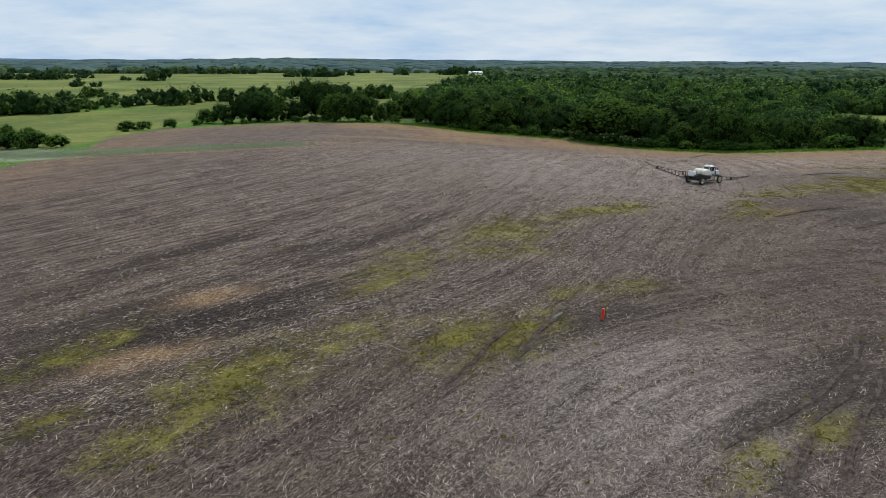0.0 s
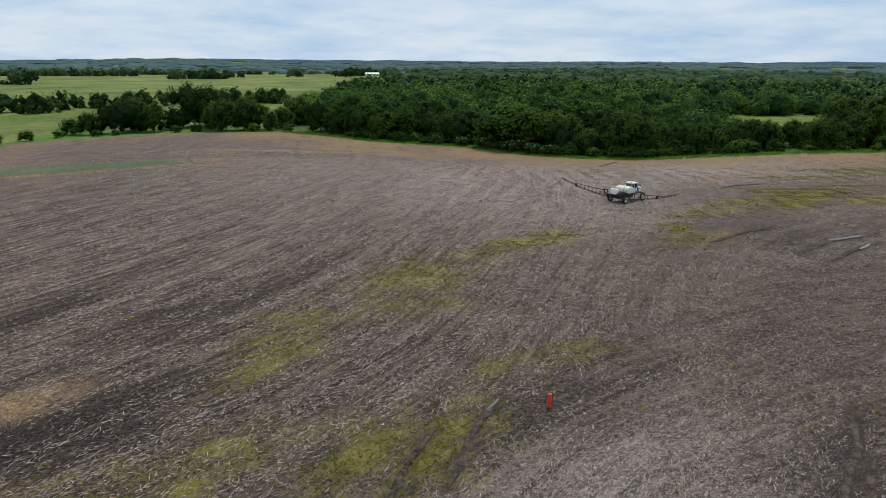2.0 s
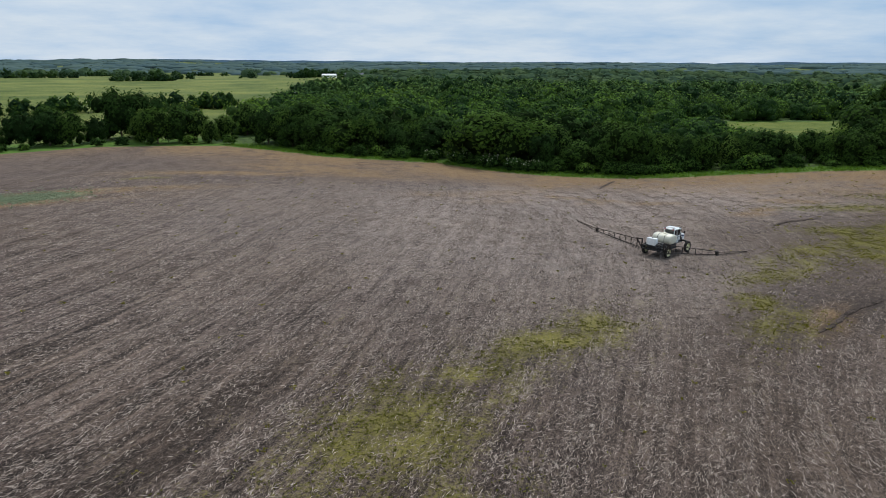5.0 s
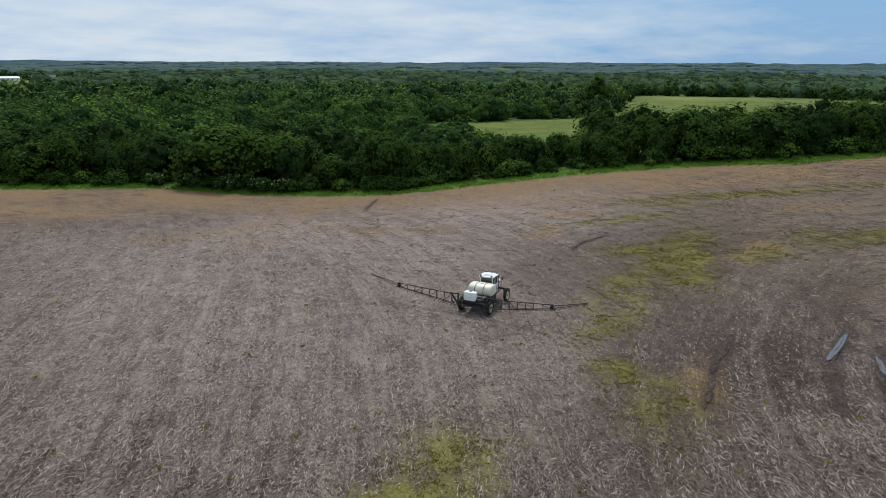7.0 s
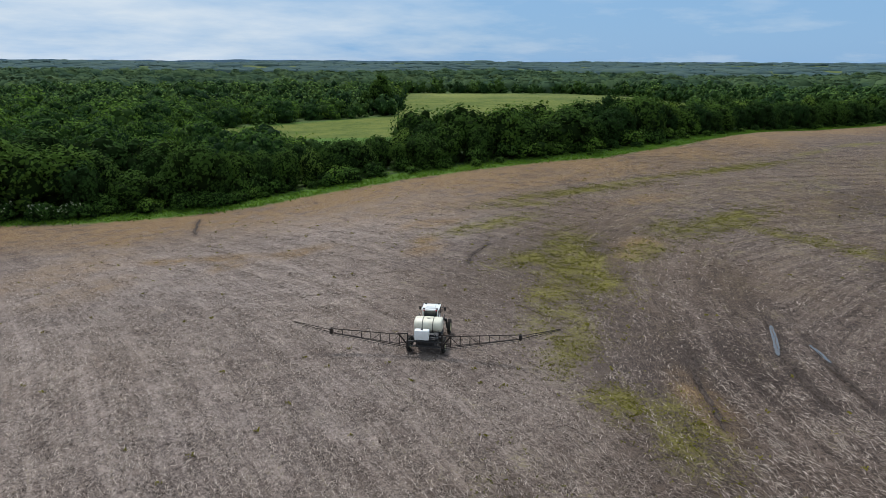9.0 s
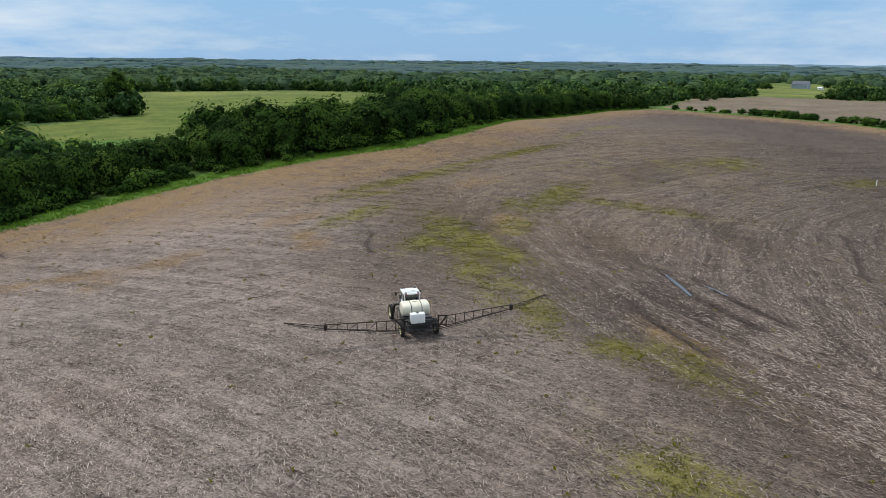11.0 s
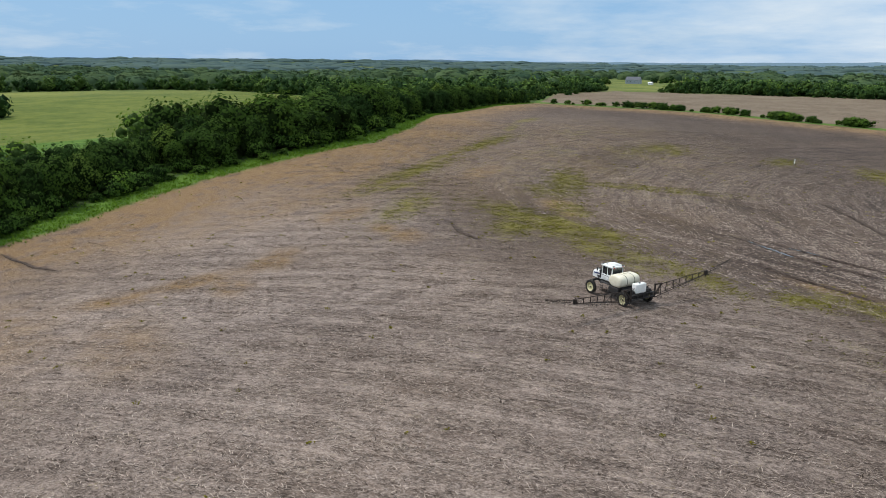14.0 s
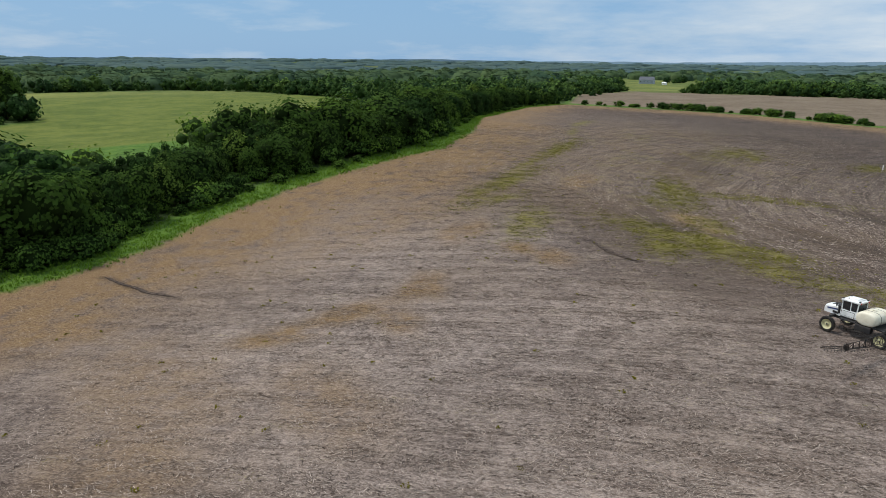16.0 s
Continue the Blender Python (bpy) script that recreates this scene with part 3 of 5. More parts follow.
gx = spaced([(-135, -45, 1.6), (-45, 112, 1.2), (112, 300, 2.0), (300, 500, 3.2)])
gy = spaced([(-40, 36, 1.6), (36, 236, 1.2), (236, 330, 1.9)])
GX, GY = np.meshgrid(gx, gy)
X, Y = GX.ravel(), GY.ravel()
d_field = inside(FIELD, X, Y)
jag = 0.9 * wave(X, Y, 9, 71) + 0.5 * wave(X, Y, 3.5, 72)
near_box = (X > -150) & (X < 520) & (Y > -180) & (Y < 340)
m_rut = np.zeros_like(X)
for line in RUTS:
    m_rut = np.maximum(m_rut, 0.7 * np.clip(1.35 - from_line(line, X, Y) / 0.6, 0, 1) * near_box)
for line in TRACKS:
    m_rut = np.maximum(m_rut, 0.4 * np.clip(1.35 - from_line(line, X, Y) / 0.5, 0, 1) * near_box)
Z = height(X, Y) - 0.12 * m_rut + 0.05 * wave(X, Y, 6, 81) * (d_field > 0)
U, ROW_V, _ = rows_at(X, Y)
m_weed = np.zeros_like(X)
for e in WEEDS:
    m_weed = np.maximum(np.maximum(m_weed, ellipse(X, Y, *e)), (0.74 if e[0] < 45 else 0.38) * ellipse(X, Y, e[0], e[1], e[2] * 1.25, e[3] * 2.0, e[4]))
for e in WEEDS_THIN:
    m_weed = np.maximum(m_weed, 0.82 * ellipse(X, Y, *e))
m_weed = m_weed * np.clip(0.9 + 0.22 * wave(X, Y, 8, 65) + 0.25 * wave(X, Y, 3.5, 66), 0.3, 1.15)
m_tan = np.where(X < -50, 0.5, 1.3) * np.exp(-((np.clip(d_field, 0, 99) - 4) / 22.0) ** 2) * (0.75 + 0.4 * wave(X, Y, 45, 61))
for e in TANS:
    m_tan = np.maximum(m_tan, 0.85 * ellipse(X, Y, *e))
for e in ((48, 206, 20, 9, 35), (42, 189, 12, 5, 30), (34, 202, 12, 7, 20), (110, 190, 40, 14, -35)):
    m_tan = np.maximum(m_tan, 0.5 * ellipse(X, Y, *e))
m_tan = np.maximum(m_tan, 0.22 * ellipse(X, Y, 185, 128, 110, 55, -15) * np.clip(0.8 + 0.5 * wave(X, Y, 26, 67), 0.2, 1.2))
m_weed = np.maximum(m_weed, 0.42 * ellipse(X, Y, 190, 118, 110, 60, -18) * np.clip(0.7 + 0.5 * wave(X, Y, 30, 69), 0, 1.2))
m_bare, m_pale = np.zeros_like(X), np.zeros_like(X)
for e in BARES:
    m_bare = np.maximum(m_bare, ellipse(X, Y, *e))
for e in PALES:
    m_pale = np.maximum(m_pale, 0.6 * ellipse(X, Y, *e))
m_dry = np.maximum(0.85 * ellipse(X, Y, 60, 182, 76, 46, 20), 0.20 * ellipse(X, Y, 180, 120, 130, 70, -15)) * (0.8 + 0.3 * wave(X, Y, 40, 62))
m_dry = np.maximum(m_dry, 0.8 * ellipse(X, Y, 16, 50, 20, 12, 37))
m_dry = np.maximum(m_dry, 0.60 * ellipse(X, Y, 46, 138, 34, 24, 20))
# Field made darker in the south, easing off northward, and in two patches.
m_darken = np.exp(-(np.clip(Y - 45, 0, 999) / 60) ** 2) * (0.85 + 0.25 * wave(X, Y, 35, 63))
m_darken = np.maximum(m_darken, 0.35 * ellipse(X, Y, 92, 134, 36, 14, 12))
m_darken = np.maximum(m_darken, 1.25 * ellipse(X, Y, -24, 62, 26, 20, 40))
m_dry = np.maximum(m_dry, 0.62 * ellipse(X, Y, 36, 150, 34, 22, 30))
m_swath = 0.08 + 0.40 * ellipse(X, Y, 185, 70, 110, 80, -10) + 0.84 * ellipse(X, Y, -44, 112, 46, 85, 60)
m_strip = np.clip((6.0 + 7 * np.clip((-X - 70) / 40, 0, 1) + 2.2 * jag - from_line(STRIP, X, Y)) / 4.5, 0, 1)
m_strip = m_strip * np.clip(0.62 + 0.5 * wave(X, Y, 16, 64) + 0.3 * wave(X, Y, 5, 68), 0.1, 1)
m_field = np.clip((d_field + jag - 0.5) / 1.2 + 0.5, 0, 1) * (1 - m_strip)
m_hay = np.clip(np.maximum(np.maximum(inside(HAY, X, Y), inside(GLADE, X, Y)), inside(FARM_LAWN, X, Y)) / 3 + 0.5, 0, 1)
m_meadow = np.clip(np.maximum(inside(LEFT_HAY, X, Y), inside(PASTURE, X, Y)) / 3 + 0.5, 0, 1)
m_meadow = np.maximum(m_meadow, np.clip((np.hypot(X - 60, Y - 150) - 520) / 100, 0, 1))
m_plough = np.clip(inside(FIELD2, X, Y) / 2 + 0.5, 0, 1)
m_wood = np.maximum(is_wood(X, Y, 9.0), 0.4 * np.clip((np.hypot(X - 60, Y - 150) - 1500) / 400, 0, 1))
nx, ny = len(gx), len(gy)
ii = (np.arange(ny - 1)[:, None] * nx + np.arange(nx - 1)[None, :]).ravel()
quads = np.stack([ii, ii + 1, ii + nx + 1, ii + nx], 1)
ground = new("ground", mesh_arrays("ground", np.stack([X, Y, Z], 1), quads, [GROUND], smooth=True))
for key, val in (("field", m_field), ("weed", m_weed), ("straw", m_tan), ("bare", m_bare), ("pale", m_pale), ("dry", m_dry), ("darken", m_darken), ("swath", m_swath), ("rut", m_rut), ("hay", m_hay), ("meadow", m_meadow), ("wood", m_wood),
                 ("reed", m_strip), ("plough", m_plough), ("row_u", U), ("row_v", ROW_V)):
    ground.data.attributes.new(key, "FLOAT", "POINT").data.foreach_set("value", val.astype(np.float32))
tagged(ground, "stubble field of dry crop residue with weed patches, green meadows around", "ground", kind="structure")


# ---- trees ----
def crown_arrays(seed, tall, wide, lobes, cards, size, base=0.05, ball=(6, 3)):
    """A crown of leafy boughs: rounded masses set about a hull, each with leaf sprays over its outer side, and gaps between them. In metres."""
    r = np.random.RandomState(seed)
    half, mid = tall * (1 - base) * 0.5, tall * (base + (1 - base) * 0.5)
    k = np.arange(lobes)
    up = 1 - 1.9 * ((k + 0.5 + r.uniform(-0.3, 0.3, lobes)) / lobes) ** 0.85
    a = k * 2.39996 + r.uniform(-0.5, 0.5, lobes)
    flat = np.where(up > 0, np.sqrt(np.clip(1 - up ** 2, 0, 1)), 1 - 0.22 * np.abs(up) ** 3)
    D = np.stack([flat * np.cos(a), flat * np.sin(a), up], 1)
    lean = r.uniform(-0.12, 0.12, 2)
    out = np.where(up > 0.55, r.uniform(0.48, 0.66, lobes), r.uniform(0.52, 0.84, lobes))
    C = D * out[:, None]
    C[:, :2] *= (1 - 0.22 * np.clip(up, 0, 1))[:, None]
    C[:, :2] += lean * up[:, None]
    C[:, 2] = np.where(up < -0.25, -0.20 + (up + 0.25) * 0.95, C[:, 2])
    R = r.uniform(0.24, 0.46, lobes) * (22.0 / (lobes + 6)) ** 0.4
    box = np.array([wide, wide, half])
    sa, sb = ball
    th = np.linspace(0.05, math.pi - 0.05, sb + 1)
    ring = np.array([(math.sin(t) * math.cos(6.2832 * (i + 0.5 * (j % 2)) / sa), math.sin(t) * math.sin(6.2832 * (i + 0.5 * (j % 2)) / sa), math.cos(t)) for j, t in enumerate(th) for i in range(sa)])
    quad = np.array([(j * sa + i, j * sa + (i + 1) % sa, (j + 1) * sa + (i + 1) % sa, (j + 1) * sa + i) for j in range(sb) for i in range(sa)])
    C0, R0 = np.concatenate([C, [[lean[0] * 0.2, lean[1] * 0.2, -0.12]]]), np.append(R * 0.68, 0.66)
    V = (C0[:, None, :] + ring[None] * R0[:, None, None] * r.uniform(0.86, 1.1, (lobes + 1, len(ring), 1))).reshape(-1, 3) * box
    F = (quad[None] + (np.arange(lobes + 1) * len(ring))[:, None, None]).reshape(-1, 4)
    share = R ** 2 / (R ** 2).sum()
    own = r.choice(lobes, cards, p=share)
    d = r.normal(size=(cards, 3)) + 0.75 * D[own] + np.array([0, 0, 0.35])
    d /= np.linalg.norm(d, axis=1)[:, None]
    P = (C[own] + d * (R[own] * (0.72 + 0.62 * r.rand(cards) ** 1.6))[:, None]) * box
    nrm = 0.55 * d + 0.75 * D[own] + r.normal(size=(cards, 3)) * 0.30 + np.array([0, 0, 0.08])
    nrm /= np.linalg.norm(nrm, axis=1)[:, None]
    t1 = np.cross(nrm, r.normal(size=(cards, 3)))
    t1 /= np.linalg.norm(t1, axis=1)[:, None]
    t2 = np.cross(nrm, t1)
    s = size * r.uniform(0.45, 1.5, cards)[:, None]
    sag = nrm * s * 0.3
    A, B = P + t1 * s, P + t2 * s * r.uniform(0.4, 0.8, (cards, 1)) - sag
    E, G = P - t1 * s * r.uniform(0.6, 1.1, (cards, 1)), P - t2 * s * r.uniform(0.4, 0.8, (cards, 1)) - sag
    V = np.concatenate([V, np.stack([A, B, E, G], 1).reshape(-1, 3)])
    V[:, 2] = np.maximum(V[:, 2] + mid, 0.02)
    n0 = (lobes + 1) * len(ring)
    return V, np.concatenate([F, n0 + np.arange(cards)[:, None] * 4 + np.arange(4)[None, :]]), len(F)


def dome_arrays(seed, tall, wide, cards, size):
    """A far clump of trees: one low, uneven dome of foliage with a few leaf sprays on it."""
    r = np.random.RandomState(seed)
    sa, V, F = 8, [], []
    for j, (rad, z) in enumerate(((1.0, -0.1), (0.94, 0.55), (0.66, 0.88), (0.02, 1.0))):
        for i in range(sa):
            a, k = 6.2832 * (i + 0.5 * (j % 2)) / sa, r.uniform(0.8, 1.1)
            V.append((wide * rad * k * math.cos(a), wide * rad * k * math.sin(a), tall * z * r.uniform(0.86, 1.08)))
    for j in range(3):
        for i in range(sa):
            F.append((j * sa + i, j * sa + (i + 1) % sa, (j + 1) * sa + (i + 1) % sa, (j + 1) * sa + i))
    for _ in range(cards):
        a, q = r.uniform(0, 6.283), r.uniform(0.1, 0.95)
        c = np.array((wide * q * math.cos(a), wide * q * math.sin(a), tall * (1.02 - 0.4 * q ** 3)))
        F.append(tuple(range(len(V), len(V) + 4)))
        V += [tuple(c + np.array(d) * size * r.uniform(0.6, 1.2)) for d in ((1, 0, 0.1), (0, 1, 0.4), (-1, 0, 0.3), (0, -1, -0.3))]
    return np.array(V), np.array(F), 3 * sa


def bm_trunk(seed, tall, wide, girth):
    r = random.Random(seed)
    bms = [bm_tube((0, 0, -0.4), (r.uniform(-.2, .2), r.uniform(-.2, .2), tall * 0.42), girth, 8, girth * 0.65)]
    bms.append(bm_tube((0, 0, tall * 0.38), (r.uniform(-.4, .4), r.uniform(-.4, .4), tall * 0.8), girth * 0.62, 7, girth * 0.2))
    for i in range(6):
        a = i * 1.1 + r.uniform(-.3, .3)
        z = tall * r.uniform(0.22, 0.5)
        bms.append(bm_tube((0, 0, z), (wide * 0.5 * math.cos(a), wide * 0.5 * math.sin(a), z + tall * r.uniform(0.12, 0.3)), girth * 0.4, 5, girth * 0.12))
    return bm_join(bms)


def make_tree(name, seed, tall, wide, lobes, leaves, size, leaf, label, category="tree", girth=0.22, base=0.03, extra=None):
    tree = new(name)
    part("trunk", bm_trunk(seed, tall, wide, girth), BARK, tree)
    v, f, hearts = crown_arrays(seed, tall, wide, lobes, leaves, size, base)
    crown = new("crown", mesh_arrays("crown", v, f, [leaf, CROWN_SHADE], np.arange(len(f)) < hearts, smooth=True))
    crown.parent = tree
    if extra:
        r = np.random.RandomState(seed)
        pick = v[-4 * leaves:].reshape(-1, 4, 3).mean(1)
        pick = pick[pick[:, 2] > tall * 0.45]
        pick = pick[r.choice(len(pick), min(len(pick), extra))]
        q = pick[:, None, :] + r.normal(size=(len(pick), 4, 3)) * 0.11 + np.array([0, 0, 0.12])
        fl = new("flower_heads", mesh_arrays("flower_heads", q.reshape(-1, 3), np.arange(len(pick) * 4).reshape(-1, 4), [BLOSSOM]))
        fl.parent = tree
        tagged(fl, "flat white flower heads", kind="stuff")
    return tagged(tree, label, category)


class Grove:
    """Hands out trees of a few builds: the first of each is built, the rest are copies."""

    def __init__(self, group, makers):
        self.group, self.makers, self.made = group, makers, {}

    def plant(self, kind, x, y, scale, turn, squash=1.0):
        m = Matrix.LocRotScale((x, y, height1(x, y) - 0.05), Euler((0, 0, turn)), (scale * squash, scale * squash, scale))
        if kind not in self.made:
            ob = self.makers[kind]()
            tagged(ob, group=self.group if ob.name.startswith("tree") else "bushes round the field")
            ob.matrix_basis = m
            ob.scale = (1, 1, 1)
            self.made[kind] = ob
            ob.matrix_basis = m
            return ob
        src = self.made[kind]
        keep = src.matrix_basis.copy()
        src.scale = (1, 1, 1)
        ob = copy_thing(src, m)
        src.matrix_basis = keep
        return ob


oaks = [lambda s=s: make_tree("tree", s, 12.0, 5.4, 20, 1350, 0.34, LEAF, "dark green broadleaf tree with a dense crown at the wood's edge") for s in (11, 12, 13, 14, 15)]
wills = [lambda s=s: make_tree("tree", s, 12.0, 5.0, 19, 1300, 0.32, LEAF_LIGHT, "pale green broadleaf tree with a loose crown in the wood") for s in (21, 22)]
tall_t = [lambda: make_tree("tree", 31, 24.0, 6.6, 40, 2600, 0.45, LEAF, "tall dark cottonwood tree standing above the wood by the hay field", girth=0.5)]
edge_b = [lambda s=s: make_tree("bush", s, 3.2, 2.6, 12, 460, 0.20, LEAF_BUSH, "rounded green bush on the grassy margin of the field", "bush", 0.06, 0.02) for s in (41, 42, 43)]
white_b = [lambda s=s: make_tree("bush", s, 3.4, 2.8, 12, 520, 0.20, LEAF_BUSH, "green elder bush with white flower heads at the wood's edge", "bush", 0.06, 0.02, 60) for s in (51,)]
deep_t = [lambda s=s: make_tree("tree", s, 12.0, 5.6, 14, 760, 0.36, LEAF, "leafy green broadleaf tree inside the wood") for s in (34, 35, 36)]
grove = Grove("trees along the field's edge", oaks + wills + tall_t + edge_b + white_b + deep_t)
OAK, WILL, TALL, BUSH, ELDER, DEEP = range(0, 5), range(5, 7), 7, range(8, 11), 11, range(12, 15)

rt = random.Random(5)
rim = []                                  # points along the wood's edge with outward normals
for (x0, y0), (x1, y1) in zip(WOOD_EDGE, WOOD_EDGE[1:]):
    L = math.hypot(x1 - x0, y1 - y0)
    nxn, nyn = -(y1 - y0) / L, (x1 - x0) / L
    for k in range(int(L)):
        rim.append((x0 + (x1 - x0) * k / L, y0 + (y1 - y0) * k / L, nxn, nyn))


def along(step, off, wob, kinds, lo, hi, start=0, stop=10 ** 6, squash=1.0):
    s = float(start)
    while s < min(len(rim), stop):
        x, y, a, b = rim[int(s)]
        d = off + rt.uniform(-wob, wob)
        px, py = x + a * d, y + b * d
        if inside(FIELD, [px], [py])[0] < -1.5 and inside(HAY, [px], [py])[0] < 1:
            grove.plant(rt.choice(kinds), px, py, rt.uniform(lo, hi) * (1 + 0.18 * float(wave(np.array([px]), np.array([py]), 38, 55)[0])), rt.uniform(0, 6.28), squash * rt.uniform(0.8, 1.3))
        s += step * rt.uniform(0.6, 1.4)


oak, will, bush, deep = list(OAK), list(WILL), list(BUSH), list(DEEP)
along(8.0, 5.5, 1.5, bush, 0.5, 1.3, 30, 120)
along(9.5, 8.5, 1.5, bush, 0.9, 1.6, 30, 120)
along(9.5, 12.0, 2.5, oak, 0.8, 1.3, 20, 146, 1.12)
along(10.0, 20.0, 2.5, oak + will, 1.0, 1.5, 20, 146, 1.1)
along(8.5, 28.0, 3.0, deep, 1.15, 1.5, 20, 142)
along(5.5, 8.5, 2.0, bush, 0.5, 1.35, 120, 205)
along(5.5, 12.0, 2.0, bush, 0.9, 1.7, 120, 205)
along(6.0, 15.0, 2.0, oak + will[:1], 0.74, 0.95, 148, 202)
along(6.0, 22.0, 2.5, oak + will, 0.72, 0.92, 148, 204)
along(7.0, 29.5, 2.5, deep, 0.62, 0.78, 148, 206)
along(12.0, 5.0, 1.5, bush, 0.3, 0.7, 205, 320)
along(8.0, 9.5, 2.0, bush, 0.9, 1.7, 205, 330)
along(9.0, 14.0, 2.5, oak, 0.75, 1.35, 202, 320, 1.1)
along(10.0, 22.0, 2.5, oak + will, 0.95, 1.45, 204, 320, 1.1)
along(9.0, 31.0, 3.0, deep, 0.95, 1.3, 206, 320)
along(15.0, 4.0, 1.0, bush, 0.4, 0.9, 320)
along(8.5, 10.5, 2.5, oak, 0.85, 1.2, 320)
along(9.0, 20.5, 2.5, deep + will, 0.95, 1.3, 320)
for x, y, s in ((44, 279, 1.1), (52, 273, 1.3), (60, 264, 1.35), (66, 258, 1.2), (71, 255, 1.15)):
    grove.plant(ELDER, x, y, s, rt.uniform(0, 6))
for x, y, s in ((73, 253, 1.2), (84, 246, 1.1), (91, 242, 1.3), (106, 236, 0.9)):
    grove.plant(rt.choice(bush), x, y, s, rt.uniform(0, 6))
for x, y, s in ((324, 390, 1.08), (330, 397, 0.7), (316, 395, 0.62)):
    grove.plant(TALL, x, y, s, rt.uniform(0, 6), 1.1)

# the thicket at the west corner, single trees and cedar bushes before it
for x, y, k, s in ((-104, 322, 4, .85), (-96, 326, 0, 1.15), (-88, 330, 2, 1.2), (-80, 328, 3, 1.1), (-90, 338, 1, 1.25), (-112, 326, 8, 2.2), (-68, 350, 2, 1.8), (-61, 354, 0, 1.7), (-74, 336, 12, .9), (-58, 338, 5, .8),
                   (-50, 326, 1, 1.2), (-43, 328, 3, 1.25), (-55, 332, 5, 1.05), (-37, 332, 6, 1.05), (-31, 325, 5, .75), (-27, 336, 6, .9), (-20, 352, 5, 1.15), (-10, 318, 2, 1.2), (-2, 312, 1, 1.15), (-4, 326, 5, 1.2), (6, 322, 6, 1.2), (4, 305, 4, 1.1),
                   (-70, 322, 9, 1.0), (-62, 324, 8, 1.1), (-38, 320, 9, 1.1), (-24, 319, 10, 1.2), (8, 302, 8, 1.4), (-120, 302, 9, 1.3), (-131, 285, 8, 1.5), (-127, 291, 10, 1.3), (-112, 312, 9, 1.0),
                   (-98, 313, 10, 0.9), (-92, 316, 8, 0.8), (-142, 216, 0, .58), (-150, 210, 4, .6), (-133, 214, 8, 1.9), (-138, 206, 9, 1.7), (-136, 225, 1, .55), (-128, 216, 9, 1.7), (-146, 222, 2, .6), (-138, 212, 10, 1.6), (-120, 212, 10, 1.4), (-150, 236, 3, .6)):
    grove.plant(k, x, y, s, rt.uniform(0, 6))

# the hedge on the fence line between the two brown fields
for k in range(84):
    t = rt.random() ** 0.8 * 0.8
    i = min(4, int(t * 5))
    q = t * 5 - i
    (x0, y0), (x1, y1) = FENCE[i], FENCE[i + 1]
    if rt.random() < 0.75:
        grove.plant(rt.choice(bush), x0 + (x1 - x0) * q + 4, y0 + (y1 - y0) * q - 5, rt.uniform(0.45, 1.55), rt.uniform(0, 6), rt.uniform(0.8, 1.2))


def scatter_trees(name, spots, protos, leaf, label, category="woodland", dense=True):
    """Far woods: many low trees in one mesh."""
    Vs, Fs, Ms, n0 = [], [], [], 0
    hearts = [h for _, _, h in protos]
    for (x, y, z, s, a, w, k) in spots:
        v, f, _ = protos[int(k)]
        c, sn = math.cos(a), math.sin(a)
        q = np.empty_like(v)
        q[:, 0] = (v[:, 0] * c - v[:, 1] * sn) * s * w + x
        q[:, 1] = (v[:, 0] * sn + v[:, 1] * c) * s * w + y
        q[:, 2] = v[:, 2] * s + z
        Vs.append(q)
        Fs.append(f + n0)
        Ms.append(np.arange(len(f)) < hearts[int(k)])
        n0 += len(v)
    ob = new(name, mesh_arrays(name, np.concatenate(Vs), np.concatenate(Fs), [leaf, INNER_SHADE if dense else leaf], np.concatenate(Ms), smooth=True))
    tone = np.concatenate([np.full(len(protos[int(q[6])][0]), (7.31 * i * 0.6180339) % 1.0, np.float32) for i, q in enumerate(spots)])
    ob.data.attributes.new("tone", "FLOAT", "POINT").data.foreach_set("value", tone)
    return tagged(ob, label, category, kind="stuff")


def spots_in(seed, r0, r1, step, keep, margin, protos, lo, hi, flare=1.0):
    r = np.random.RandomState(seed)
    n = int(2 * r1 / step)
    a = (np.arange(n) - n / 2) * step
    PX, PY = np.meshgrid(a + 60, a + 150)
    PX = PX.ravel() + r.uniform(-0.5, 0.5, PX.size) * step
    PY = PY.ravel() + r.uniform(-0.5, 0.5, PY.size) * step
    far = np.hypot(PX - 60, PY - 150)
    ang = np.degrees(np.arctan2(PY - 130, PX - 0))
    ok = (far >= r0) & (far < r1) & (ang > -42) & (ang < 132) & (r.rand(PX.size) < keep)
    PX, PY = PX[ok], PY[ok]
    ok = is_wood(PX, PY, margin) > 0.5
    PX, PY = PX[ok], PY[ok]
    k = len(PX)
    return np.stack([PX, PY, height(PX, PY) - 1.9, 1.12 * r.uniform(lo, hi, k) * (1 + 0.24 * wave(PX, PY, 45, 14) + 0.16 * wave(PX, PY, 21, 15)), r.uniform(0, 6.28, k), flare * r.uniform(0.85, 1.25, k), r.randint(0, len(protos), k)], 1)


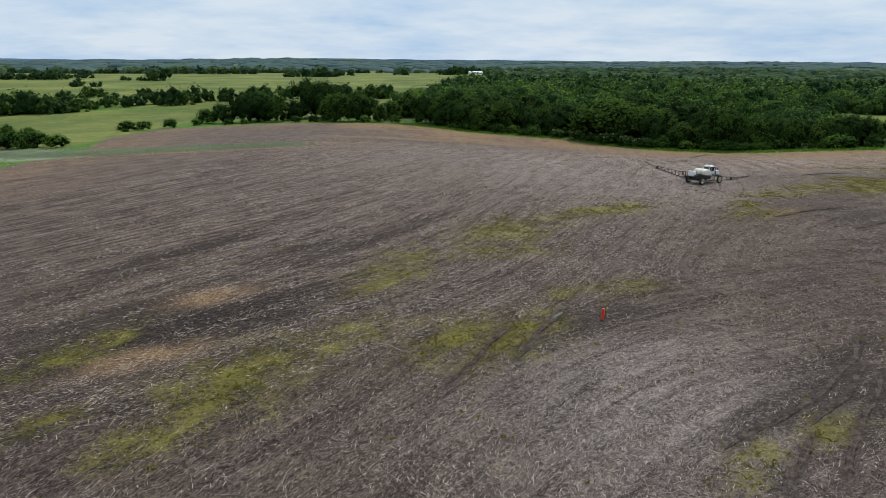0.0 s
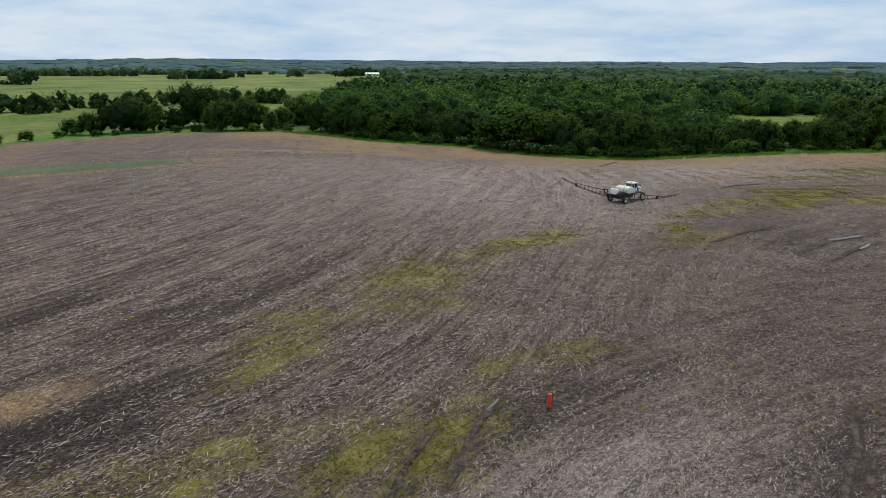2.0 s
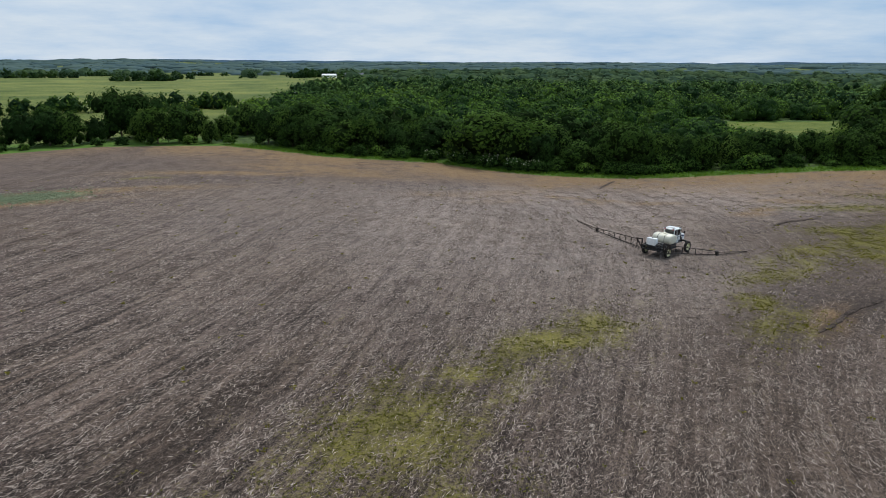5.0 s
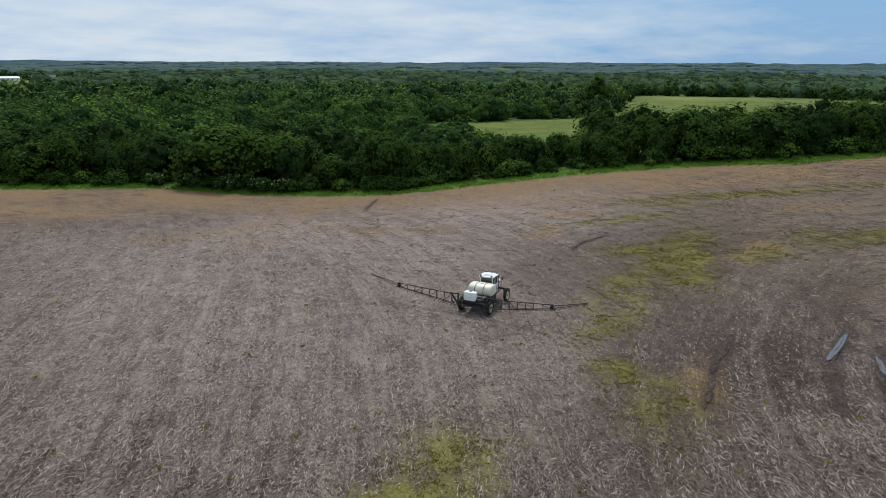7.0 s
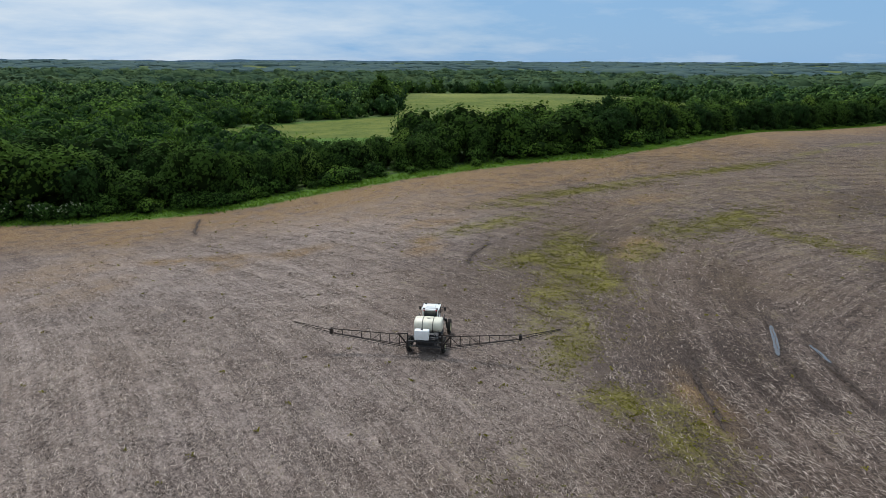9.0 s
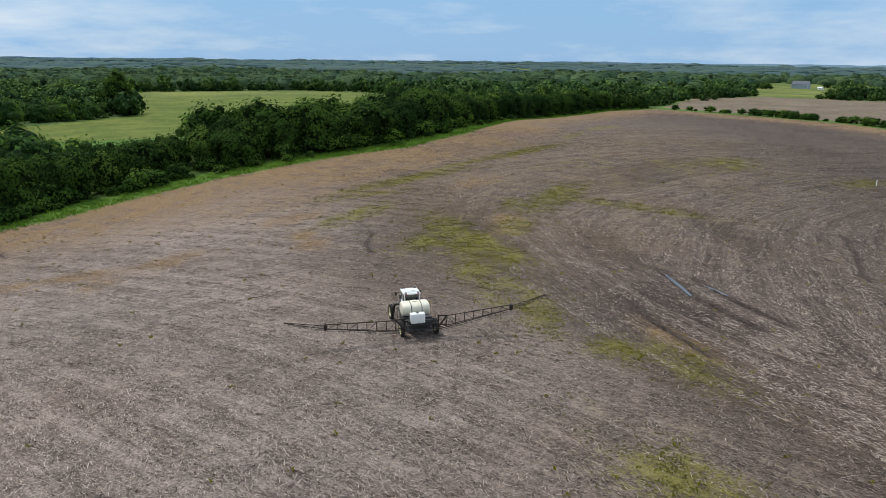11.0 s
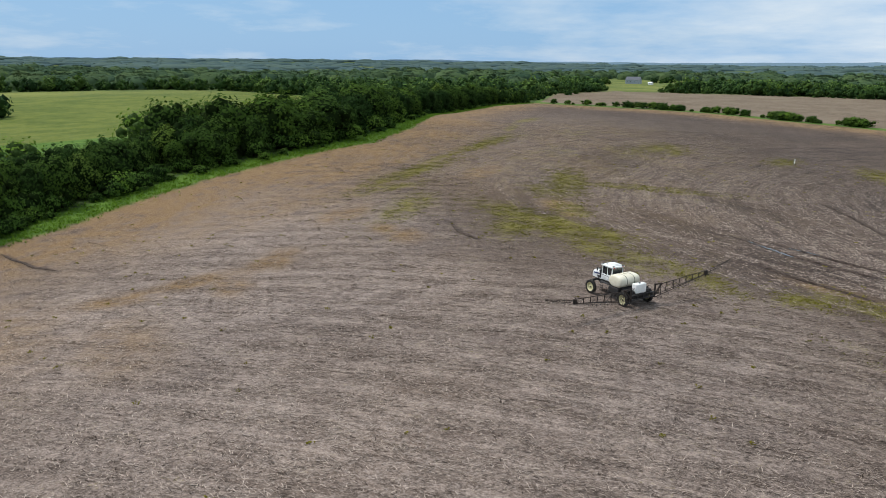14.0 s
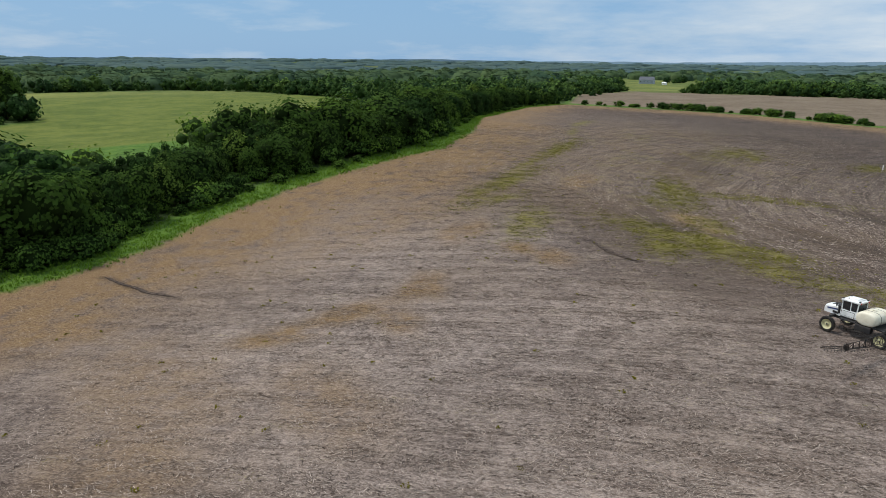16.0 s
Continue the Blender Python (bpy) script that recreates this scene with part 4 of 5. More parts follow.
mid_p = [crown_arrays(s, 10.5, 5.8, 11, 340, 0.42, 0.02) for s in (61, 62, 63, 64, 65)]
low_p = [crown_arrays(s, 10.5, 6.0, 7, 50, 0.75, 0.02, (4, 2)) for s in (66, 67, 68, 69)]
far_p = [dome_arrays(s, 10.5, 8.0, 15, 1.3) for s in (71, 72, 73)]
# Flat wide domes catch even light, standing in for haze.
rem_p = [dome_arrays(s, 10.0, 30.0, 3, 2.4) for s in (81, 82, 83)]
s1 = spots_in(1, 0, 330, 10.4, 0.94, 42.0, mid_p, 0.75, 1.4)
s1 = s1[np.hypot(s1[:, 0] - 180, s1[:, 1] - 292) > 34]
s1[:, 3] *= np.where(np.hypot(s1[:, 0] - 135, s1[:, 1] - 300) < 70, 0.85, 1.0)
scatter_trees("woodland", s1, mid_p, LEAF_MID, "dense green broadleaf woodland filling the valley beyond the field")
s1b = spots_in(4, 330, 960, 12.6, 0.94, 36.0, low_p, 0.7, 1.45)
s1b = s1b[(np.hypot(s1b[:, 0] - 60, s1b[:, 1] - 150) < 680) | ((s1b[:, 0] > 560) & (s1b[:, 1] < 40) & (s1b[:, 1] > -420))]
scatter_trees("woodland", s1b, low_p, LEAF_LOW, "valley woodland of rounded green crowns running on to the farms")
belt = []
rb = random.Random(8)
for (x0, y0), (x1, y1), m, lo, hi in (((600, -290), (700, -105), 34, 1.1, 1.7), ((700, -100), (712, -62), 8, 1.0, 1.5), ((610, -250), (780, -120), 30, 1.1, 1.7), ((20, 1120), (120, 1120), 16, 1.2, 1.8), ((0, 1070), (20, 1100), 6, 1.1, 1.5),
                              ((100, 1075), (150, 1090), 9, 1.1, 1.6), ((520, 110), (735, 10), 36, 1.0, 1.5), ((470, 130), (560, 95), 14, 1.1, 1.6), ((1000, -40), (1090, -90), 10, 1.0, 1.5), ((1150, -180), (1250, -230), 10, 1.0, 1.5),
                              ((350, 410), (568, 592), 46, 1.1, 1.7), ((568, 592), (670, 450), 34, 1.1, 1.7), ((670, 450), (652, 362), 16, 1.1, 1.6), ((652, 362), (585, 276), 20, 1.0, 1.5),
                              ((-246, 384), (-226, 400), 13, 1.0, 1.6), ((-224, 402), (-212, 424), 11, 0.8, 1.2), ((-205, 436), (-166, 462), 17, 0.7, 1.3), ((-162, 466), (-118, 500), 18, 0.8, 1.5), ((-100, 500), (-14, 540), 26, 0.8, 1.5), ((-60, 430), (-16, 460), 12, 0.7, 1.2),
                              ((-290, 440), (-262, 470), 16, 0.9, 1.4), ((-275, 500), (-225, 530), 10, 0.6, 1.1),
                              ((-530, 790), (-432, 812), 30, 0.8, 1.4), ((-560, 860), (-440, 880), 26, 0.8, 1.3), ((-345, 640), (-316, 650), 4, 0.8, 1.4), ((-368, 800), (-338, 802), 7, 0.5, 1.0), ((-328, 786), (-320, 792), 3, 1.5, 2.0),
                              ((-450, 1140), (-320, 1190), 34, 0.9, 1.5), ((-840, 1350), (-520, 1350), 60, 0.9, 1.5), ((-235, 1040), (-172, 1060), 22, 1.2, 1.8), ((-182, 1140), (-144, 1160), 8, 0.8, 1.3), ((-102, 1190), (-66, 1200), 7, 0.9, 1.4), ((-10, 1060), (14, 1075), 6, 1.2, 1.7),
                              ((-420, 1500), (-120, 1560), 44, 0.9, 1.4)):
    for k in range(m):
        q = rb.random()
        bx, by = x0 + (x1 - x0) * q + rb.uniform(-9, 9), y0 + (y1 - y0) * q + rb.uniform(-12, 12)
        belt.append((bx, by, height1(bx, by) - 1.9, rb.uniform(lo * 0.7, hi) * rb.uniform(0.75, 1.1), rb.uniform(0, 6), rb.uniform(0.9, 1.2), rb.randrange(4)))
for pick, leaf, text in ((lambda q: math.hypot(q[0], q[1]) < 620, LEAF_LIGHT, "scattered broadleaf trees in the grassy hollow below the pasture"), (lambda q: math.hypot(q[0], q[1]) >= 620 and q[0] < 0, LEAF_FAR_HAZE, "belts of broadleaf trees on the far pasture hills"), (lambda q: math.hypot(q[0], q[1]) >= 620 and q[0] >= 0, LEAF, "belts of tall dark broadleaf trees round the far fields and farms")):
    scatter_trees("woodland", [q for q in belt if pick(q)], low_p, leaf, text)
s2 = spots_in(2, 680, 1600, 23.5, 0.92, 20.0, far_p, 0.7, 1.35, 1.1)
s2 = s2[(np.hypot(s2[:, 0] - 60, s2[:, 1] - 150) > 960) | (s2[:, 0] < 560) | (s2[:, 1] > 40) | (s2[:, 1] < -420)]
scatter_trees("woodland", s2, far_p, LEAF_FAR_HAZE, "rolling distant green woodland with small clearings", dense=False)
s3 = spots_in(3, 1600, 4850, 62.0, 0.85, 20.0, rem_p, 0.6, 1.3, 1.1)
scatter_trees("woodland", s3, rem_p, LEAF_RIDGE_HAZE, "far wooded ridges on the horizon", dense=False)


# ---- the field sprayer ----
def sprayer():
    root = new("field_sprayer")
    tagged(root, "white self-propelled field sprayer with unfolded dark booms on the stubble", "sprayer")

    def add(name, bm, mat, label="", parent=None, smooth=False):
        return part(name, bm, mat, parent or root, label, smooth)

    # chassis
    chassis = add("chassis", bm_join([bm_box((6.4, 0.14, 0.26), (0.2, s * 0.48, 1.32)) for s in (-1, 1)] +
                                     [bm_box((0.14, 1.1, 0.2), (x, 0, 1.32)) for x in (-2.6, -1.2, 0.4, 1.8, 3.2)] +
                                     [bm_box((2.9, 2.3, 0.10), (-0.6, 0, 1.5)), bm_box((0.9, 0.7, 0.5), (-1.9, 0, 1.2), 0.05)]), BLACK, "black steel chassis")
    for x, wide in ((-2.1, 1.72), (2.9, 1.72)):
        name = "rear_axle" if x < 0 else "front_axle"
        add(name, bm_join([bm_box((0.22, 2 * wide - 0.5, 0.2), (x, 0, 1.5), 0.03)]), BLACK)
        for s in (-1, 1):
            y = s * wide
            leg = bm_join([bm_tube((x, y - s * 0.34, 1.52), (x, y - s * 0.30, 0.72), 0.10, 10, 0.085), bm_tube((x, y - s * 0.62, 1.62), (x, y - s * 0.30, 1.2), 0.06, 8),
                           bm_box((0.26, 0.2, 0.3), (x, y - s * 0.24, 0.75), 0.04)])
            add("wheel_leg", leg, BLACK, "black drop leg above the wheel")
            wheel = new("wheel")
            wheel.parent = root
            wheel.matrix_basis = Matrix.Translation((x, y, 0.74))
            prof = [(0.50, -0.15), (0.56, -0.17), (0.68, -0.165), (0.735, -0.13), (0.75, 0.0), (0.735, 0.13), (0.68, 0.165), (0.56, 0.17), (0.50, 0.15)]
            tyre = bm_lathe(prof, 40)
            lugs = [tyre]
            for k in range(22):
                a = 6.2832 * k / 22
                for h in (-1, 1):
                    b = bm_box((0.055, 0.17, 0.045), (0, 0, 0), 0.006)
                    aa = a + (0.14 if h > 0 else 0)
                    b.transform(Matrix.Rotation(-aa, 4, "Y") @ Matrix.Translation((0.752, h * 0.075, 0)) @ Matrix.Rotation(radians(90), 4, "Y") @ Matrix.Rotation(h * 0.6, 4, "Z"))
                    lugs.append(b)
            part("tyre", bm_join(lugs), RUBBER, wheel, "narrow lugged black tyre")
            rim = bm_lathe([(0.505, -0.15), (0.47, -0.13), (0.44, -0.05), (0.20, 0.03 * s), (0.18, 0.06 * s), (0.08, 0.07 * s), (0.0, 0.07 * s)], 28)
            rim2 = bm_lathe([(0.505, 0.15), (0.47, 0.13), (0.44, 0.05), (0.2, 0.02 * s)], 28)
            part("rim", bm_join([rim, rim2]), RIM, wheel, "yellowed steel rim", True)
            part("hub", bm_lathe([(0.0, 0.12 * s), (0.07, 0.12 * s), (0.09, 0.08 * s), (0.10, 0.02 * s)], 14), BLACK, wheel)
    # crosswise poly tank: rounded section, swept over the width
    bm = bmesh.new()
    rings = []
    for k, y in enumerate((-1.40, -1.39, -1.34, -1.2, -0.6, 0, 0.6, 1.2, 1.34, 1.39, 1.40)):
        shrink = (0.0, 0.72, 0.9, 0.985, 1.0, 1.01, 1.0, 0.985, 0.9, 0.72, 0.0)[k]
        ring = []
        for i in range(24):
            a = 6.2832 * i / 24
            c, s = math.cos(a), math.sin(a)
            px = 0.98 * math.copysign(abs(c) ** 0.72, c) * shrink
            pz = 0.66 * math.copysign(abs(s) ** 0.80, s) * shrink
            ring.append(bm.verts.new((-0.35 + px, y, 2.18 + pz)))
        rings.append(ring)
    for p, q in zip(rings, rings[1:]):
        for i in range(24):
            bm.faces.new((p[i], p[(i + 1) % 24], q[(i + 1) % 24], q[i]))
    bmesh.ops.remove_doubles(bm, verts=bm.verts, dist=0.0005)
    tank = add("spray_tank", bm, CREAM, "cream translucent poly spray tank", smooth=True)
    for y in (-0.52, 0.52):
        b = bmesh.new()
        prev = None
        for i in range(25):
            a = 6.2832 * i / 24
            c, s = math.cos(a), math.sin(a)
            px, pz = 1.0 * math.copysign(abs(c) ** 0.72, c), 0.68 * math.copysign(abs(s) ** 0.80, s)
            cur = [b.verts.new((-0.35 + px, y + w, 2.18 + pz)) for w in (-0.035, 0.035)]
            if prev:
                b.faces.new((prev[0], prev[1], cur[1], cur[0]))
            prev = cur
        bmesh.ops.solidify(b, geom=b.faces[:], thickness=0.015)
        part("tank_strap", b, BLACK, tank, "black hold-down strap")
    part("tank_lid", bm_join([bm_tube((-0.35, 0, 2.82), (-0.35, 0, 2.93), 0.24, 20), bm_tube((-0.35, 0, 2.93), (-0.35, 0, 2.96), 0.2, 20, 0.15)]), CREAM, tank)
    add("tank_cradle", bm_join([bm_box((0.12, 2.5, 0.14), (x, 0, 1.60)) for x in (-1.05, 0.35)] + [bm_box((1.5, 0.1, 0.3), (-0.35, s * 0.9, 1.6)) for s in (-1, 1)]), BLACK)
    # cab
    cab = add("cab", bm_join([bm_box((1.62, 1.66, 0.75), (1.55, 0, 1.98), 0.06)] +
                             [bm_box((0.09, 0.09, 0.95), (x, s * 0.75, 2.78), 0.02, (0, 4 if x > 1.5 else -3, 0)) for x in (0.80, 2.28) for s in (-1, 1)] +
                             [bm_box((0.08, 0.06, 0.9), (1.45, s * 0.78, 2.78), 0.01) for s in (-1, 1)]), WHITE, "white steel cab body")
    part("roof", bm_join([bm_box((1.78, 1.78, 0.16), (1.53, 0, 3.28), 0.07), bm_box((1.2, 1.2, 0.10), (1.48, 0, 3.40), 0.045, None, (0.9, 0.9)), bm_box((0.5, 0.8, 0.08), (1.3, 0, 3.48), 0.03)]), WHITE, cab, "white ribbed cab roof")
    for nm, size, at in (("rear_window", (0.03, 1.36, 0.74), (0.79, 0, 2.78)), ("windscreen", (0.03, 1.36, 0.8), (2.30, 0, 2.76))):
        part(nm, bm_box(size, at, 0.008), GLASS, cab, "dark tinted glass")
    for s in (-1, 1):
        part("side_window", bm_box((0.56, 0.03, 0.78), (1.12, s * 0.775, 2.77), 0.008), GLASS, cab, "dark tinted glass")
        part("door", bm_join([bm_box((0.70, 0.035, 0.82), (1.86, s * 0.78, 2.76), 0.008), bm_box((0.06, 0.05, 0.2), (1.56, s * 0.80, 2.3), 0.01)]), GLASS, cab, "tinted glass cab door")
        for x in (0.74, 2.32):
            part("work_lamp", bm_join([bm_box((0.12, 0.22, 0.12), (x, s * 0.66, 3.40), 0.03), bm_tube((x, s * 0.66, 3.30), (x, s * 0.66, 3.36), 0.02)]), BLACK, cab, "black work lamp")
        part("tail_lamp", bm_box((0.05, 0.16, 0.10), (0.63, s * 0.62, 3.27), 0.015), LENS, cab, "red tail lamp")
        part("mirror", bm_join([bm_tube((2.25, s * 0.8, 3.0), (2.5, s * 1.25, 2.95), 0.02), bm_box((0.05, 0.2, 0.36), (2.5, s * 1.3, 2.8), 0.02)]), BLACK, cab)
    part("antenna", bm_tube((0.9, -0.55, 3.36), (0.9, -0.55, 3.85), 0.012), BLACK, cab)
    part("beacon", bm_join([bm_tube((1.9, 0.5, 3.34), (1.9, 0.5, 3.5), 0.06, 12, 0.05)]), BLACK, cab)
    # bonnet
    bonnet = bmesh.new()
    sec = []
    for x, w, zt in ((2.34, 0.62, 2.55), (2.6, 0.64, 2.53), (3.4, 0.58, 2.40), (4.0, 0.50, 2.24), (4.15, 0.44, 2.05)):
        sec.append([bonnet.verts.new(p) for p in ((x, -w, 1.5), (x, -w, zt - 0.16), (x, -w + 0.14, zt), (x, w - 0.14, zt), (x, w, zt - 0.16), (x, w, 1.5))])
    for p, q in zip(sec, sec[1:]):
        for i in range(5):
            bonnet.faces.new((p[i], p[i + 1], q[i + 1], q[i]))
    bonnet.faces.new(sec[-1])
    bonnet.faces.new(sec[0][::-1])
    bn = add("bonnet", bonnet, WHITE, "white sloping engine bonnet")
    part("grille", bm_join([bm_box((0.04, 0.74, 0.5), (4.17, 0, 1.76), 0.01)] + [bm_box((0.05, 0.7, 0.03), (4.185, 0, 1.58 + 0.09 * k), 0.005) for k in range(5)]), BLACK, bn)
    part("bonnet_top", bm_box((1.05, 0.72, 0.03), (2.95, 0, 2.495), 0.01, (0, 8.5, 0)), BLACK, bn, "dark grille panel on the bonnet")
    for s in (-1, 1):
        part("side_stripe", bm_box((1.3, 0.012, 0.14), (3.15, s * 0.615, 2.05), 0.003, (0, 6, -s * 3.4)), BLUE, bn, "dark blue side stripe")
        part("side_vent", bm_box((0.6, 0.014, 0.22), (2.9, s * 0.632, 1.75), 0.004, (0, 0, -s * 3)), BLACK, bn)
    add("exhaust", bm_join([bm_tube((2.5, -0.78, 1.7), (2.5, -0.78, 3.0), 0.055, 12), bm_tube((2.5, -0.78, 3.0), (2.42, -0.78, 3.12), 0.05, 12)]), BLACK)
    add("air_cleaner", bm_join([bm_tube((2.5, 0.8, 1.8), (2.5, 0.8, 2.5), 0.11, 14), bm_tube((2.5, 0.8, 2.5), (2.5, 0.8, 2.62), 0.15, 14)]), BLACK)
    # ladder and walkway
    for s in (-1, 1):
        add("handrail", bm_join([bm_tube((0.75, s * 1.3, 1.5), (0.75, s * 1.3, 2.4), 0.02), bm_tube((2.0, s * 1.3, 1.5), (2.0, s * 1.3, 2.4), 0.02), bm_tube((0.75, s * 1.3, 2.4), (2.0, s * 1.3, 2.4), 0.02)]), BLACK)
        add("walkway", bm_box((1.5, 0.42, 0.05), (1.4, s * 1.08, 1.5), 0.01), BLACK)
    add("ladder", bm_join([bm_tube((x, 1.34, 0.55), (x, 1.3, 1.5), 0.02) for x in (1.5, 1.9)] + [bm_box((0.4, 0.1, 0.03), (1.7, 1.33, 0.6 + 0.28 * k), 0.005) for k in range(4)]), BLACK)
    add("fuel_can", bm_box((0.5, 0.34, 0.42), (0.9, -1.1, 1.76), 0.05), WHITE, "white plastic fluid can")
    # rear rack
    add("boom_rack", bm_join([bm_box((0.12, 0.12, 0.9), (-3.05, s * 0.75, 1.25), 0.015) for s in (-1, 1)] + [bm_box((0.12, 3.3, 0.12), (-3.15, 0, z), 0.015) for z in (0.95, 1.42)] +
                             [bm_box((0.12, 1.9, 0.12), (-3.05, 0, 1.62), 0.015)] + [bm_box((1.0, 0.12, 0.14), (-2.7, s * 0.55, 1.35), 0.02) for s in (-1, 1)] +
                             [bm_tube((-2.3, s * 0.85, 1.5), (-2.9, s * 1.05, 2.1), 0.045, 8) for s in (-1, 1)] + [bm_box((0.08, 0.08, 0.55), (-3.15, y, 1.2), 0.01) for y in (-1.6, -0.8, 0, 0.8, 1.6)]), BLACK, "black rear boom rack")
    add("pump_block", bm_join([bm_box((0.5, 0.7, 0.45), (-2.35, -0.5, 1.75), 0.05), bm_tube((-2.3, 0.1, 1.6), (-2.3, 0.1, 2.05), 0.13, 12), bm_tube((-2.3, 0.5, 1.6), (-2.3, 0.5, 2.0), 0.1, 12),
                               bm_box((0.4, 1.6, 0.1), (-2.4, 0, 1.52), 0.02)] +
                              [bm_tube((-2.2 + 0.1 * k, -1.1 + 0.3 * k, 1.62), (-2.7, -0.9 + 0.32 * k, 2.0 - 0.07 * k), 0.035, 8) for k in range(6)]), BLACK)
    add("plumbing", bm_join([bm_box((1.3, 1.7, 0.5), (-2.3, 0, 1.05), 0.06), bm_box((0.5, 2.4, 0.35), (-2.75, 0, 1.62), 0.05), bm_box((0.9, 0.5, 0.7), (-2.2, -0.95, 1.55), 0.08)] +
                            [bm_tube((-2.9, -1.3 + 0.26 * k, 1.75), (-3.1, -1.5 + 0.3 * k, 0.95), 0.035, 8) for k in range(11)] +
                            [bm_tube((-1.6, -1.0 + 0.22 * k, 1.55), (-2.8, -1.1 + 0.24 * k, 1.85), 0.03, 8) for k in range(10)]), BLACK, "black valves and hoses")
    for side in (-1, 1):
        add("fuel_tank", bm_box((1.5, 0.55, 0.62), (-0.2, side * 1.12, 1.2), 0.10), BLACK, "black fuel tank")
        add("side_panel", bm_box((1.5, 0.06, 0.55), (1.55, side * 0.80, 1.55), 0.02), BLACK)
    rinse = add("rinse_tank", bm_box((0.66, 1.42, 0.98), (-2.85, 0.32, 2.05), 0.10), WHITE, "white poly rinse tank", smooth=True)
    part("rinse_cap", bm_tube((-2.85, 0.32, 2.52), (-2.85, 0.32, 2.62), 0.11, 14), BLACK, rinse)
    for y in (-0.03, 0.67):
        part("rinse_strap", bm_box((0.69, 0.05, 1.01), (-2.85, y, 2.05), 0.06), SIDING, rinse)

    # booms
    def spar(a, b, r=0.032):
        return bm_tube(a, b, r, 6)

    for s in (-1, 1):
        boom = new("boom")
        boom.parent = root
        tagged(boom, "dark rusty lattice spray boom, tip raised")
        bx = -3.25

        def low(y):
            return 0.85 + (0.165 - s * 0.022) * (y - 1.7)

        def top(y):
            return low(y) + 1.15 - 0.098 * (y - 1.7)
        inner = []
        ys = [2.5 + 0.93 * k for k in range(8)]
        y_end = ys[-1]
        inner.append(spar((bx, s * 1.7, low(1.7)), (bx, s * y_end, low(y_end)), 0.045))
        inner.append(spar((bx + 0.42, s * 1.7, low(1.7)), (bx + 0.06, s * y_end, low(y_end)), 0.04))
        inner.append(spar((bx + 0.2, s * 2.5, top(2.5)), (bx + 0.05, s * y_end, top(y_end)), 0.045))
        for k, y in enumerate(ys):
            g = 0.42 * (1 - (y - 1.7) / (y_end - 1.3))
            inner.append(spar((bx, s * y, low(y)), (bx + g * 0.5, s * y, top(y)), 0.036))
            inner.append(spar((bx + g, s * y, low(y)), (bx + g * 0.5, s * y, top(y)), 0.026))
            inner.append(spar((bx, s * y, low(y)), (bx + g, s * y, low(y)), 0.022))
            if k % 2 == 0 and k + 1 < len(ys):
                inner.append(spar((bx, s * y, top(y) - 0.04), (bx, s * ys[k + 1], low(ys[k + 1])), 0.026))
        part("inner_section", bm_join(inner), BOOMSTEEL, boom)
        part("root_arm", bm_join([bm_box((0.16, 0.14, 1.45), (bx + 0.1, s * 2.15, 1.65), 0.02, (s * -38, 0, 0)), bm_tube((bx + 0.1, s * 1.62, 2.2), (bx + 0.1, s * 2.6, top(2.5) + 0.1), 0.07, 8),
                                  bm_box((0.16, 0.12, 1.5), (bx + 0.1, s * 1.68, 1.55), 0.02), bm_tube((bx + 0.2, s * 1.0, 1.5), (bx + 0.2, s * 2.4, 1.15), 0.055, 10)]), BOOMSTEEL, boom, "folding arm with hydraulic ram")
        part("hinge", bm_join([bm_box((0.3, 0.34, 0.5), (bx, s * (y_end + 0.15), (low(y_end) + top(y_end)) / 2), 0.04), bm_tube((bx, s * (y_end + 0.15), low(y_end) - 0.15), (bx, s * (y_end + 0.15), top(y_end) + 0.15), 0.06, 10)]), BOOMSTEEL, boom, "boom break-away hinge")
        outer = []
        y0, y1 = y_end + 0.3, 12.9
        za, zb, zt = low(y0) + 0.03, top(y0) - 0.08, 3.12 - s * 0.28
        outer.append(spar((bx, s * y0, za), (bx, s * y1, zt), 0.032))
        outer.append(spar((bx, s * y0, zb), (bx, s * y1, zt + 0.08), 0.030))
        n = 6
        for k in range(n):
            q = k / n
            ya = y0 + (y1 - y0) * q
            l0, t0 = za + (zt - za) * q, zb + (zt + 0.08 - zb) * q
            outer.append(spar((bx, s * ya, l0), (bx, s * ya, t0), 0.022))
            q2 = (k + 1) / n
            outer.append(spar((bx, s * ya, t0), (bx, s * (y0 + (y1 - y0) * q2), za + (zt - za) * q2), 0.018))
        part("outer_section", bm_join(outer), BOOMSTEEL, boom)
        noz = [spar((bx - 0.12, s * 1.8, low(1.7) - 0.1), (bx - 0.12, s * y_end, low(y_end) - 0.1), 0.018), spar((bx - 0.12, s * y_end, low(y_end) - 0.1), (bx - 0.1, s * y1, zt - 0.08), 0.016)]
        yy = 2.0
        while yy < 12.8:
            zz = low(yy) - 0.1 if yy < y_end else low(y_end) - 0.1 + (zt - 0.08 - low(y_end) + 0.1) * (yy - y_end) / (y1 - y_end)
            noz.append(bm_box((0.05, 0.05, 0.13), (bx - 0.12, s * yy, zz - 0.08), 0.01))
            yy += 0.5
        part("nozzle_line", bm_join(noz), BLACK, boom, "spray line with nozzles")
    return root


SPRAYER_AT = (51.5, 138.7)
rig = sprayer()
rig.matrix_basis = pose(SPRAYER_AT[0], SPRAYER_AT[1], height1(*SPRAYER_AT) + 0.02, 0, 0, 30.0)


